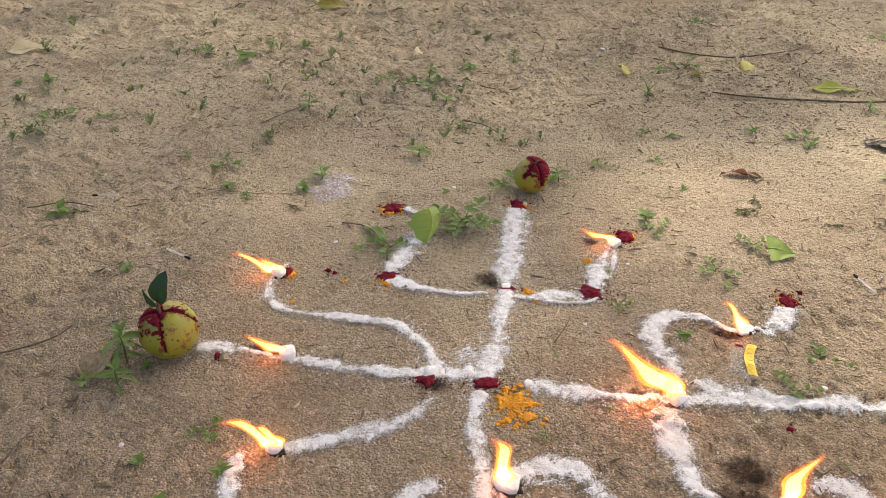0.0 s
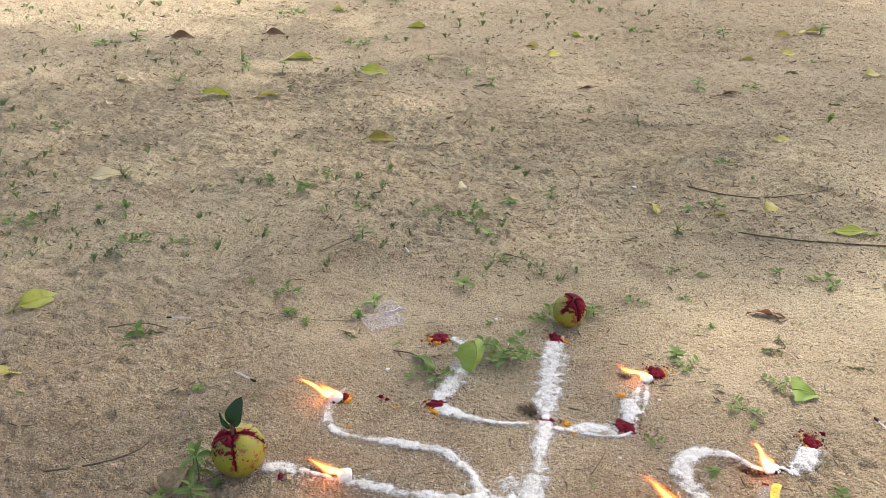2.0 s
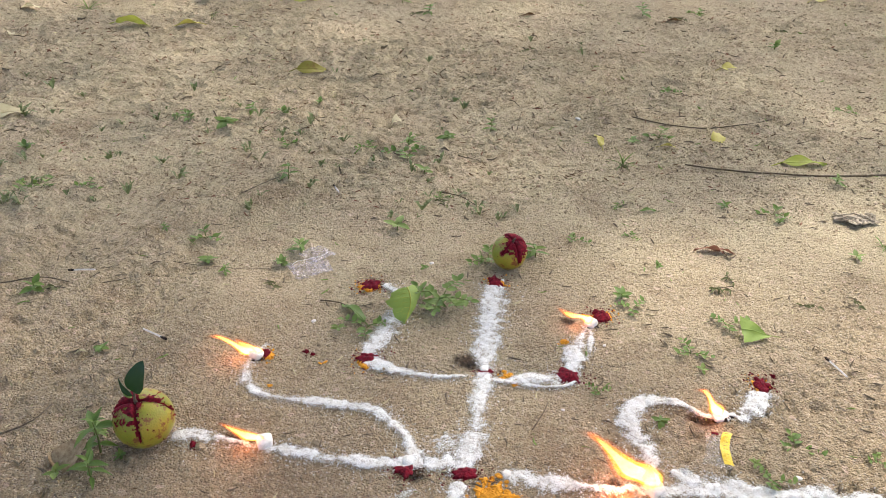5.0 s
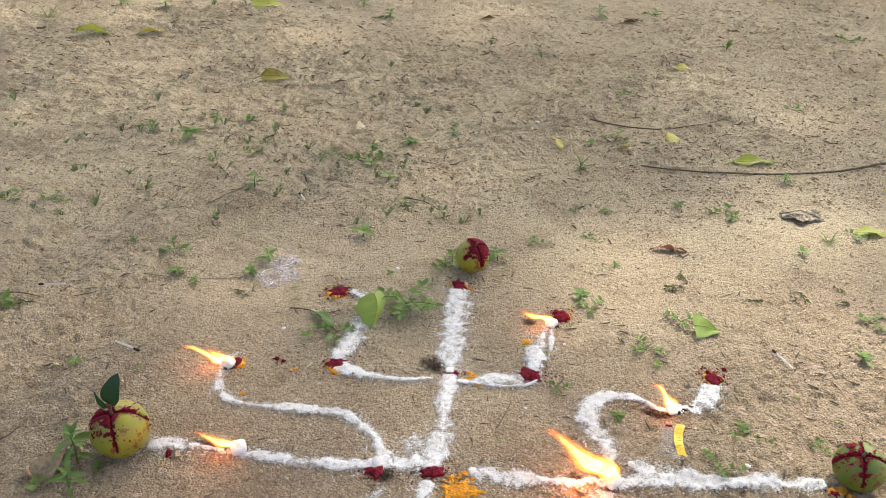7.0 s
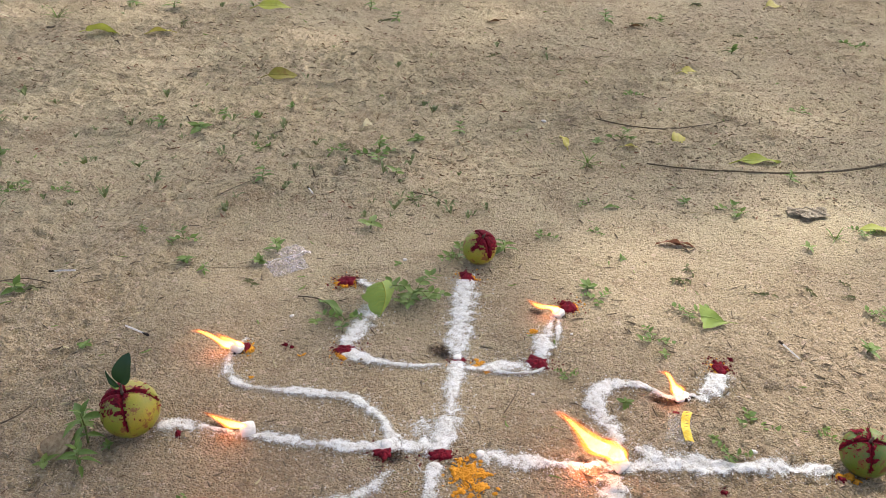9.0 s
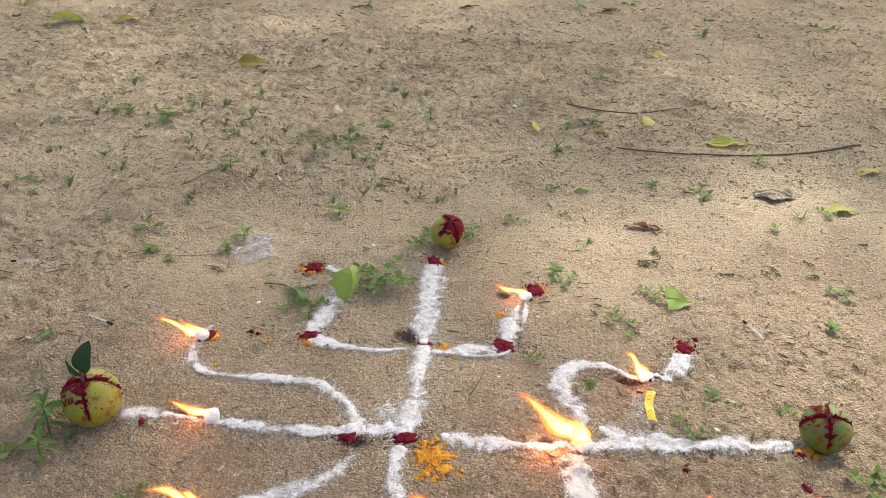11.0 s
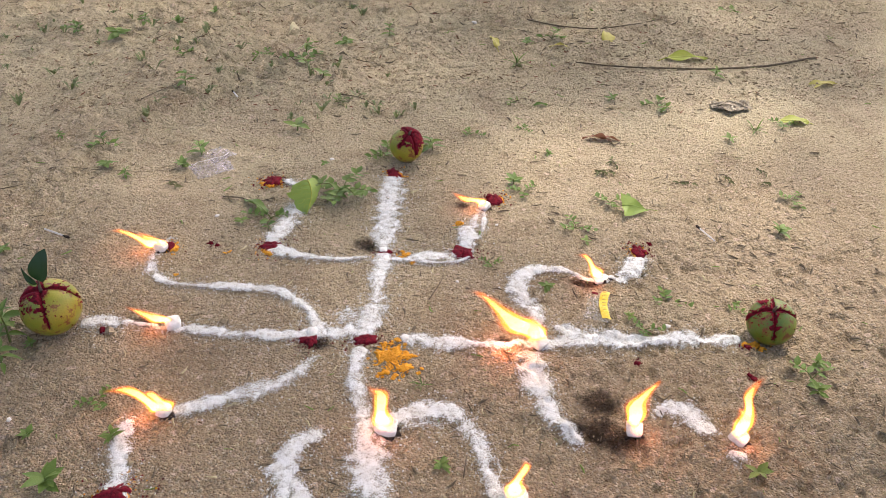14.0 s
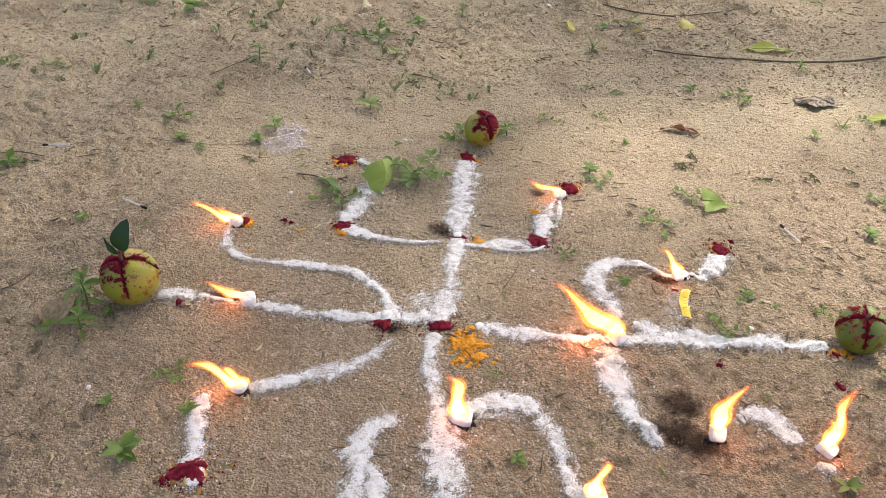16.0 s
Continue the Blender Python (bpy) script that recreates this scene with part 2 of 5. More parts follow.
GREEN = leaf_material("weed_green", (0.105, 0.180, 0.032), (0.170, 0.250, 0.050), (0.14, 0.18, 0.03))
PALEGREEN = leaf_material("fresh_leaf_green", (0.150, 0.220, 0.045), (0.200, 0.270, 0.060), (0.12, 0.16, 0.03))
DARKGREEN = leaf_material("glossy_dark_green", (0.014, 0.040, 0.014), (0.020, 0.052, 0.016), (0.010, 0.028, 0.009), 0.35)
YELLOW = leaf_material("yellowed_leaf", (0.44, 0.38, 0.07), (0.50, 0.45, 0.13), (0.32, 0.25, 0.05))
LIME = leaf_material("yellow_green_leaf", (0.33, 0.38, 0.05), (0.42, 0.44, 0.08), (0.25, 0.24, 0.05))
STRAW = leaf_material("pale_dry_leaf", (0.50, 0.43, 0.24), (0.56, 0.50, 0.32), (0.34, 0.26, 0.14), 0.75)
RUSSET = leaf_material("russet_dry_leaf", (0.20, 0.085, 0.05), (0.26, 0.12, 0.07), (0.11, 0.05, 0.03), 0.75)
FRESH = leaf_material("bright_fresh_leaf", (0.26, 0.36, 0.07), (0.28, 0.38, 0.08), (0.20, 0.29, 0.05))
BROWN = leaf_material("brown_dry_leaf", (0.10, 0.055, 0.025), (0.16, 0.09, 0.04), (0.08, 0.04, 0.02), 0.75)
SPROUT = leaf_material("olive_sprout", (0.13, 0.16, 0.055), (0.17, 0.20, 0.075), (0.14, 0.13, 0.06))
OLIVE = leaf_material("olive_brown_leaf", (0.24, 0.21, 0.035), (0.28, 0.25, 0.05), (0.17, 0.075, 0.02), 0.6)
GREY = leaf_material("withered_weed", (0.13, 0.14, 0.055), (0.19, 0.19, 0.085), (0.10, 0.08, 0.04), 0.8)
STEM = bark_material("green_stem", (0.09, 0.12, 0.03), (0.17, 0.20, 0.06))
TWIG = bark_material("dry_twig", (0.075, 0.055, 0.035), (0.20, 0.155, 0.10))
BARK = bark_material("tree_bark", (0.07, 0.05, 0.035), (0.18, 0.13, 0.09))
MATCHWOOD = bark_material("pale_match_wood", (0.62, 0.57, 0.52), (0.78, 0.74, 0.70))
HUSK = bark_material("beige_husk", (0.22, 0.15, 0.085), (0.42, 0.32, 0.20))
LUMP = bark_material("grey_brown_fibre", (0.15, 0.12, 0.085), (0.40, 0.335, 0.245))
FILM = film_material("clear_crumpled_film", (0.36, 0.32, 0.36), 0.30)
SACHET = film_material("clear_sachet_film", (0.52, 0.50, 0.46), 0.22)
STRIP = crumb_material("yellow_print", (0.72, 0.48, 0.03), (0.82, 0.60, 0.10), 120, 0.4)
FLAME_OUT = flame_material("flame_fringe", (1.0, 0.26, 0.05), (1.0, 0.13, 0.02), 0.5, 0.13, 0.0)
FLAME_MID = flame_material("flame_body", (1.0, 0.37, 0.05), (1.0, 0.22, 0.03), 1.35, 0.42, 0.0)
FLAME_CORE = flame_material("flame_heart", (1.0, 0.68, 0.20), (1.0, 0.44, 0.08), 2.8, 0.82, 0.0)


# ---- mesh helpers ----
def mesh_data(name, verts, faces, material, soft=True):
    me = bpy.data.meshes.new(name)
    me.from_pydata([tuple(v) for v in verts], [], [tuple(f) for f in faces])
    me.materials.append(material)
    if soft:
        me.polygons.foreach_set("use_smooth", [True] * len(me.polygons))
    me.update()
    return me


def part(name, data, parent, label="", at=None):
    ob = new(name, data)
    ob.parent = parent
    if at is not None:
        ob.matrix_basis = at
    return tagged(ob, label)


def thing(name, m, label, category, group="", kind=""):
    ob = new(name)
    ob.empty_display_size = 0.02
    ob.matrix_basis = m
    return tagged(ob, label, category, group, kind)


def solid(name, data, m, label, category, group="", kind=""):
    ob = new(name, data)
    ob.matrix_basis = m
    return tagged(ob, label, category, group, kind)


def grid_faces(rows, cols, closed=False):
    out = []
    for i in range(rows - 1):
        for j in range(cols if closed else cols - 1):
            k = (j + 1) % cols
            out.append((i * cols + j, i * cols + k, (i + 1) * cols + k, (i + 1) * cols + j))
    return out


def spline(points, step):
    """A smooth curve through points of any width, sampled about every step."""
    p = np.array(points, float)
    p = np.vstack([2 * p[0] - p[1], p, 2 * p[-1] - p[-2]])
    out = []
    for i in range(1, len(p) - 2):
        n = max(2, int(np.linalg.norm((p[i + 1] - p[i])[:2]) / step))
        for t in np.arange(n) / n:
            a, b, c, d = p[i - 1], p[i], p[i + 1], p[i + 2]
            out.append(0.5 * (2 * b + (c - a) * t + (2 * a - 5 * b + 4 * c - d) * t * t + (3 * b - a - 3 * c + d) * t ** 3))
    return np.array(out + [p[-2]])


def tube(points, radii, sides=6):
    """A tapered round tube along points, with closed ends."""
    pts = [Vector(p) for p in points]
    verts, n = [], len(pts)
    for i, p in enumerate(pts):
        way = (pts[min(i + 1, n - 1)] - pts[max(i - 1, 0)]).normalized()
        side = way.cross(Vector((0.13, 0.31, 0.94))).normalized()
        up = side.cross(way)
        for k in range(sides):
            a = 2 * math.pi * k / sides
            verts.append(p + (side * math.cos(a) + up * math.sin(a)) * radii[i])
    faces = grid_faces(n, sides, True)
    faces += [tuple(range(sides))[::-1], tuple(range((n - 1) * sides, n * sides))]
    return verts, faces


def blade(length, width, fold=0.18, droop=0.2, rows=7, wave=0.0, point=1.0, thick=0.0):
    """A leaf blade along +y from its base, folded along the midrib."""
    verts = []
    for i in range(rows):
        s = i / (rows - 1)
        w = width * 0.5 * (math.sin(math.pi * min(1.0, s ** 0.75)) ** point + 0.03) * (1.0 if s < 1 else 0.2)
        z = -droop * length * s * s
        for j in (-1.0, -0.5, 0.0, 0.5, 1.0):
            ripple = wave * length * math.sin(9 * s + 2.2 * j) * abs(j)
            verts.append((w * j, length * s, z + fold * w * abs(j) + ripple + thick * (1 - abs(j))))
    return verts, grid_faces(rows, 5)


def lumps(count, size, rng, stretch=1.0, flat=0.7):
    """Verts and faces of one rough crumb: a jittered low ball."""
    bm = bmesh.new()
    bmesh.ops.create_icosphere(bm, subdivisions=count, radius=1.0)
    verts = [(v.co.x * size * stretch * rng.uniform(0.75, 1.2), v.co.y * size * rng.uniform(0.75, 1.2), v.co.z * size * flat * rng.uniform(0.75, 1.2)) for v in bm.verts]
    faces = [tuple(v.index for v in f.verts) for f in bm.faces]
    bm.free()
    return verts, faces


def mound(radius_x, radius_y, tall, seed, x, y, rings=9, around=40, ragged=0.35):
    """A spilled heap of powder with a ragged foot, that follows the sand under (x, y)."""
    verts, faces = [], []
    for i in range(rings + 1):
        s = i / rings
        for k in range(around):
            a = 2 * math.pi * k / around
            edge = 1 - ragged + 2 * ragged * float(vnoise(3 + 1.9 * math.cos(a), 3 + 1.9 * math.sin(a), seed)) + 0.8 * ragged * (float(vnoise(9 + 5 * math.cos(a), 9 + 5 * math.sin(a), seed + 1)) - 0.5) + 0.5 * ragged * (float(vnoise(20 + 13 * math.cos(a), 20 + 13 * math.sin(a), seed + 4)) - 0.5)
            px, py = radius_x * s * edge * math.cos(a), radius_y * s * edge * math.sin(a)
            top = tall * (1 - s ** 1.7) * (0.6 + 0.8 * float(vnoise((x + px) * 190, (y + py) * 190, seed + 2)))
            verts.append((px, py, hz(x + px, y + py) - hz(x, y) + top + (0.0012 if s < 1 else -0.001)))
    faces = grid_faces(rings + 1, around, True)
    return verts, faces


def with_value(me, name, values):
    layer = me.attributes.new(name, "FLOAT", "POINT")
    layer.data.foreach_set("value", np.asarray(values, np.float32))
    return me


# ---- ground ----
def build_ground():
    inner = np.linspace(-1, 1, 741)
    outer = np.array([1.03, 1.08, 1.16, 1.3, 1.6, 2.4, 4, 8, 20, 60])
    u = np.concatenate([-outer[::-1], inner, outer])
    rows, y = [-300.0, -80, -25, -8, -3, -1, -0.3, 0.0, 0.12, 0.2, 0.26], 0.30
    while y < 5.6:
        rows.append(y)
        y += 2 * (0.31 + 0.58 * y) / 741 * 1.45
    step = 0.05
    while y < 500:
        rows.append(y)
        step *= 1.22
        y += step
    v = np.array(rows)
    w = 0.31 + 0.58 * np.abs(v)
    X, Y = u[None, :] * w[:, None], np.repeat(v[:, None], len(u), 1)
    Z = height(X, Y)
    nv, nu = X.shape
    me = bpy.data.meshes.new("ground")
    me.vertices.add(nv * nu)
    me.vertices.foreach_set("co", np.stack([X, Y, Z], -1).astype(np.float32).ravel())
    i = (np.arange(nv - 1)[:, None] * nu + np.arange(nu - 1)[None, :]).ravel()
    quads = np.stack([i, i + 1, i + nu + 1, i + nu], 1).astype(np.int32)
    me.loops.add(quads.size)
    me.loops.foreach_set("vertex_index", quads.ravel())
    me.polygons.add(len(quads))
    me.polygons.foreach_set("loop_start", np.arange(0, quads.size, 4, dtype=np.int32))
    me.polygons.foreach_set("use_smooth", np.ones(len(quads), bool))
    me.update(calc_edges=True)
    me.materials.append(SAND)
    solid("ground", me, Matrix(), "trodden pale brown sandy soil with grit and dents", "ground", kind="structure")


build_ground()


# ---- powder drawing ----
def powder_stroke(points, thin=1.0):
    """A line of white powder poured on the sand: points of x, y and width."""
    c = spline(points, 0.0020)
    n, cols = len(c), 19
    way = np.gradient(c[:, :2], axis=0)
    way /= np.linalg.norm(way, axis=1)[:, None] + 1e-9
    across = np.stack([-way[:, 1], way[:, 0]], 1)
    k = np.linspace(-1, 1, cols)
    seed = int(abs(points[0][0]) * 9000) + int(points[0][1] * 700)
    far = np.arange(n)
    full = np.maximum(c[:, 2], 0.0035)
    wide = full[:, None] * (0.92 + 0.22 * vnoise(far * 0.05, far * 0.0, seed) + 0.10 * vnoise(far * 0.31, far * 0.0, seed + 1))[:, None] * 1.20
    ends = np.minimum(1, np.minimum(far, far[::-1]) / 4.0)[:, None]
    X = c[:, :1] + across[:, :1] * k * wide
    Y = c[:, 1:2] + across[:, 1:] * k * wide
    dense = thin * (0.68 + 0.42 * vnoise(far * 0.045, far * 0.0 + 0.5, seed + 3))[:, None]
    edge = 0.55 * (vnoise(X * 120, Y * 120, 31) - 0.5) + 0.45 * (vnoise(X * 45, Y * 45, 34) - 0.5)
    cover = np.clip(1.16 - 1.20 * np.abs(k)[None, :] ** 1.15 + edge, 0, 1) * (1 - (np.abs(k) > 0.99))[None, :] * ends * dense
    Z = height(X, Y) + 0.0010 + 0.0022 * cover + 0.0016 * cover * vnoise(X * 300, Y * 300, 32)
    ox, oy = float(c[n // 2, 0]), float(c[n // 2, 1])
    line = thing("powder_line", Matrix.Translation((ox, oy, 0)), "white rice powder line poured on the sand", "powder line", "lines of the powder drawing")
    me = mesh_data("powder", np.stack([X - ox, Y - oy, Z], -1).reshape(-1, 3), grid_faces(n, cols), POWDER)
    part("powder", with_value(me, "cover", cover.ravel()), line)
    g = np.random.RandomState(seed)
    many = n * 9
    at = g.randint(0, n, many)
    off = g.randn(many) * 0.72 * wide[at, 0]
    gx, gy = c[at, 0] + across[at, 0] * off, c[at, 1] + across[at, 1] * off
    size = 0.00035 + 0.0010 * g.rand(many) ** 3
    corner = np.array([(1, 0, 0), (-0.5, 0.87, 0), (-0.5, -0.87, 0), (0, 0, 0.9)]) * (0.6 + 0.8 * g.rand(many, 4, 1))
    P = corner * size[:, None, None] + np.stack([gx - ox, gy - oy, height(gx, gy) + 0.0006], -1)[:, None, :]
    F = (np.array([(0, 1, 3), (1, 2, 3), (2, 0, 3)])[None] + 4 * np.arange(many)[:, None, None]).reshape(-1, 3)
    grains = part("loose_grains", mesh_data("loose_grains", P.reshape(-1, 3).tolist(), F.tolist(), CAMPHOR, False), line)
    tagged(grains, kind="stuff")


powder_stroke([(-0.269, 0.720, 0.0136), (-0.247, 0.718, 0.0162), (-0.225, 0.716, 0.0147), (-0.196, 0.711, 0.0066), (-0.164, 0.704, 0.0092), (-0.125, 0.697, 0.0104), (-0.087, 0.688, 0.0109), (-0.049, 0.680, 0.0108), (-0.021, 0.680, 0.0127), (0.001, 0.677, 0.0089)])
powder_stroke([(-0.187, 0.881, 0.0038), (-0.202, 0.849, 0.0067), (-0.207, 0.826, 0.0102), (-0.199, 0.805, 0.0121), (-0.183, 0.790, 0.0113), (-0.154, 0.783, 0.0091), (-0.103, 0.773, 0.0103), (-0.065, 0.771, 0.0103), (-0.038, 0.757, 0.0115), (-0.018, 0.732, 0.0119), (-0.005, 0.704, 0.0129), (0.003, 0.669, 0.0075)])
powder_stroke([(-0.050, 1.043, 0.0101), (-0.025, 1.007, 0.0115), (-0.017, 0.980, 0.0113), (-0.033, 0.945, 0.0204), (-0.050, 0.901, 0.0182), (-0.061, 0.865, 0.0133), (-0.036, 0.843, 0.0131), (-0.008, 0.835, 0.0086), (0.032, 0.828, 0.0057), (0.064, 0.830, 0.0058)])
powder_stroke([(0.114, 1.047, 0.0221), (0.106, 0.987, 0.0244), (0.096, 0.926, 0.0218), (0.086, 0.864, 0.0178), (0.080, 0.819, 0.0143), (0.072, 0.771, 0.0137), (0.066, 0.733, 0.0160), (0.053, 0.696, 0.0168), (0.043, 0.665, 0.0088)])
powder_stroke([(0.026, 0.730, 0.012), (0.040, 0.702, 0.026), (0.046, 0.678, 0.020)], 0.62)
powder_stroke([(0.001, 0.681, 0.0089), (0.020, 0.681, 0.0153), (0.039, 0.681, 0.0127), (0.064, 0.675, 0.0063)])
powder_stroke([(0.086, 0.826, 0.0058), (0.110, 0.821, 0.0072), (0.137, 0.827, 0.0159), (0.166, 0.825, 0.0174), (0.185, 0.831, 0.0103), (0.196, 0.857, 0.0150), (0.204, 0.889, 0.0169), (0.218, 0.918, 0.0063), (0.230, 0.942, 0.0040)])
powder_stroke([(0.124, 0.815, 0.0029), (0.153, 0.810, 0.0036), (0.178, 0.813, 0.0036), (0.200, 0.825, 0.0029)])
powder_stroke([(0.219, 0.876, 0.0038), (0.228, 0.908, 0.0055), (0.234, 0.937, 0.0040)])
powder_stroke([(0.083, 0.671, 0.0051), (0.101, 0.663, 0.0139), (0.126, 0.658, 0.0164), (0.156, 0.652, 0.0114), (0.194, 0.648, 0.0076), (0.231, 0.645, 0.0090), (0.256, 0.643, 0.0129), (0.289, 0.647, 0.0183), (0.325, 0.646, 0.0185), (0.353, 0.642, 0.0134), (0.384, 0.638, 0.0094), (0.404, 0.639, 0.0123), (0.441, 0.635, 0.0166), (0.488, 0.636, 0.0127)])
powder_stroke([(0.250, 0.656, 0.0065), (0.251, 0.687, 0.0160), (0.248, 0.718, 0.0177), (0.243, 0.743, 0.0180), (0.246, 0.764, 0.0169), (0.263, 0.783, 0.0144), (0.286, 0.790, 0.0131), (0.310, 0.784, 0.0088), (0.327, 0.767, 0.0036), (0.349, 0.758, 0.0036), (0.375, 0.761, 0.0066), (0.396, 0.773, 0.0164), (0.414, 0.794, 0.0167), (0.425, 0.814, 0.0093)])
powder_stroke([(0.265, 0.677, 0.0053), (0.281, 0.663, 0.0132), (0.301, 0.652, 0.0106)])
powder_stroke([(0.230, 0.637, 0.0216), (0.228, 0.604, 0.0198), (0.227, 0.570, 0.0169), (0.230, 0.543, 0.0142), (0.237, 0.521, 0.0140), (0.246, 0.503, 0.0115), (0.254, 0.487, 0.0057)])
powder_stroke([(0.335, 0.523, 0.0037), (0.356, 0.533, 0.0111), (0.373, 0.524, 0.0149), (0.383, 0.506, 0.0136), (0.394, 0.491, 0.0086)])
powder_stroke([(0.398, 0.478, 0.0049), (0.402, 0.465, 0.0109), (0.406, 0.453, 0.0048)])
powder_stroke([(-0.002, 0.649, 0.0037), (-0.027, 0.620, 0.0133), (-0.050, 0.603, 0.0143), (-0.075, 0.593, 0.0154), (-0.103, 0.585, 0.0118), (-0.130, 0.576, 0.0117), (-0.151, 0.569, 0.0105)])
powder_stroke([(-0.183, 0.570, 0.0047), (-0.188, 0.557, 0.0093), (-0.189, 0.533, 0.0126), (-0.187, 0.505, 0.0157), (-0.184, 0.485, 0.0165), (-0.178, 0.464, 0.0119), (-0.178, 0.448, 0.0053)])
powder_stroke([(0.043, 0.660, 0.0125), (0.038, 0.630, 0.0122), (0.035, 0.600, 0.0107), (0.037, 0.572, 0.0104), (0.041, 0.541, 0.0136), (0.042, 0.505, 0.0241), (0.043, 0.466, 0.0213), (0.044, 0.429, 0.0206)])
powder_stroke([(0.063, 0.542, 0.0057), (0.080, 0.547, 0.0171), (0.104, 0.554, 0.0208), (0.126, 0.551, 0.0220), (0.141, 0.537, 0.0195), (0.150, 0.514, 0.0158), (0.153, 0.487, 0.0133), (0.156, 0.457, 0.0119), (0.159, 0.427, 0.0106)])
powder_stroke([(0.007, 0.528, 0.0056), (-0.009, 0.528, 0.0134), (-0.025, 0.519, 0.0166), (-0.034, 0.496, 0.0185), (-0.038, 0.470, 0.0191), (-0.041, 0.443, 0.0187), (-0.042, 0.425, 0.0154)])
powder_stroke([(-0.033, 0.493, 0.0076), (-0.025, 0.470, 0.0117), (-0.020, 0.448, 0.0136), (-0.016, 0.427, 0.0103)])

# ---- spilled powders ----
def strewn_grains(g, many, rx, ry, x, y, size, spread=0.62):
    """Tiny three-sided grains, dense in the middle and thin outside."""
    px, py = g.randn(many) * rx * spread, g.randn(many) * ry * spread
    s = size * (0.4 + 1.2 * g.rand(many) ** 2)
    corner = np.array([(1, 0, 0), (-0.5, 0.87, 0), (-0.5, -0.87, 0), (0, 0, 1.0)]) * (0.5 + g.rand(many, 4, 1))
    P = corner * s[:, None, None] + np.stack([px, py, height(x + px, y + py) - hz(x, y) + 0.0005], -1)[:, None, :]
    F = (np.array([(0, 1, 3), (1, 2, 3), (2, 0, 3)])[None] + 4 * np.arange(many)[:, None, None]).reshape(-1, 3)
    return P.reshape(-1, 3).tolist(), F.tolist()


def kumkum_pile(x, y, wide, deep, tall, rim=None, label="dark red kumkum powder heap on the sand", rim_shift=(0, -0.2)):
    at = Matrix.Translation((x, y, hz(x, y)))
    pile = thing("kumkum_pile", at, label, "powder heap", "kumkum heaps of the drawing")
    seed = int(abs(x * 1000) + y * 777)
    g = np.random.RandomState(seed)
    if rim:
        sx, sy = wide * rim_shift[0] * 0.8, wide * rim_shift[1] * 0.8
        v, f = mound(wide * 0.27 * rim, deep * 0.27 * rim, tall * 0.3, seed + 50, x + sx, y + sy, 8, 64, 0.55)
        rim_part = part("turmeric_rim", mesh_data("turmeric_rim", v, f, TURMERIC), pile, "bright orange turmeric powder rim", Matrix.Translation((sx, sy, 0)))
        v, f = strewn_grains(g, 70, wide * 0.55, deep * 0.5, x + sx, y + sy, 0.0016)
        tagged(part("turmeric_grains", mesh_data("turmeric_grains", v, f, TURMERIC, False), rim_part), kind="stuff")
    v, f = mound(wide * 0.38, deep * 0.35, tall * 0.6, seed, x, y, 14, 72, 0.46)
    part("kumkum", mesh_data("kumkum", v, f, KUMKUM), pile, at=Matrix.Translation((0, 0, 0.0012)))
    v, f = strewn_grains(g, 220 if wide > 0.02 else 40, wide * 0.62, deep * 0.55, x, y, 0.0011)
    tagged(part("kumkum_grains", mesh_data("kumkum_grains", v, f, KUMKUM, False), pile), kind="stuff")
    return pile


WITH_RIM = "dark red kumkum heap rimmed with orange turmeric powder"
kumkum_pile(-0.060, 0.862, 0.030, 0.034, 0.006, 1.2, WITH_RIM, (-0.1, -0.14))
kumkum_pile(0.188, 0.834, 0.036, 0.036, 0.007)
kumkum_pile(0.114, 1.049, 0.030, 0.036, 0.007, 1.18, WITH_RIM, (0.12, -0.18))
kumkum_pile(-0.067, 1.036, 0.034, 0.036, 0.006, 1.2, WITH_RIM, (-0.05, -0.12))
kumkum_pile(0.254, 0.972, 0.030, 0.032, 0.007, 1.1, WITH_RIM, (0.35, -0.05))
kumkum_pile(0.426, 0.824, 0.024, 0.036, 0.006, 1.15, WITH_RIM, (-0.3, -0.05))
kumkum_pile(0.050, 0.668, 0.032, 0.028, 0.005)
kumkum_pile(-0.012, 0.671, 0.026, 0.028, 0.005, None, "dark burnt kumkum heap beside a camphor tablet")
kumkum_pile(-0.183, 0.474, 0.044, 0.040, 0.007, 1.22, WITH_RIM, (-0.03, -0.06))
kumkum_pile(-0.186, 0.858, 0.014, 0.022, 0.005, 1.3, WITH_RIM, (0.25, 0.1))
for x, y, w in ((0.470, 0.575, 0.014), (0.346, 0.602, 0.007), (0.482, 0.617, 0.010), (-0.139, 0.876, 0.006), (-0.131, 0.871, 0.005), (0.448, 0.842, 0.005), (-0.24, 0.706, 0.008), (-0.205, 0.462, 0.008)):
    kumkum_pile(x, y, w, w * 1.3, 0.002, None, "small spot of spilled red kumkum")


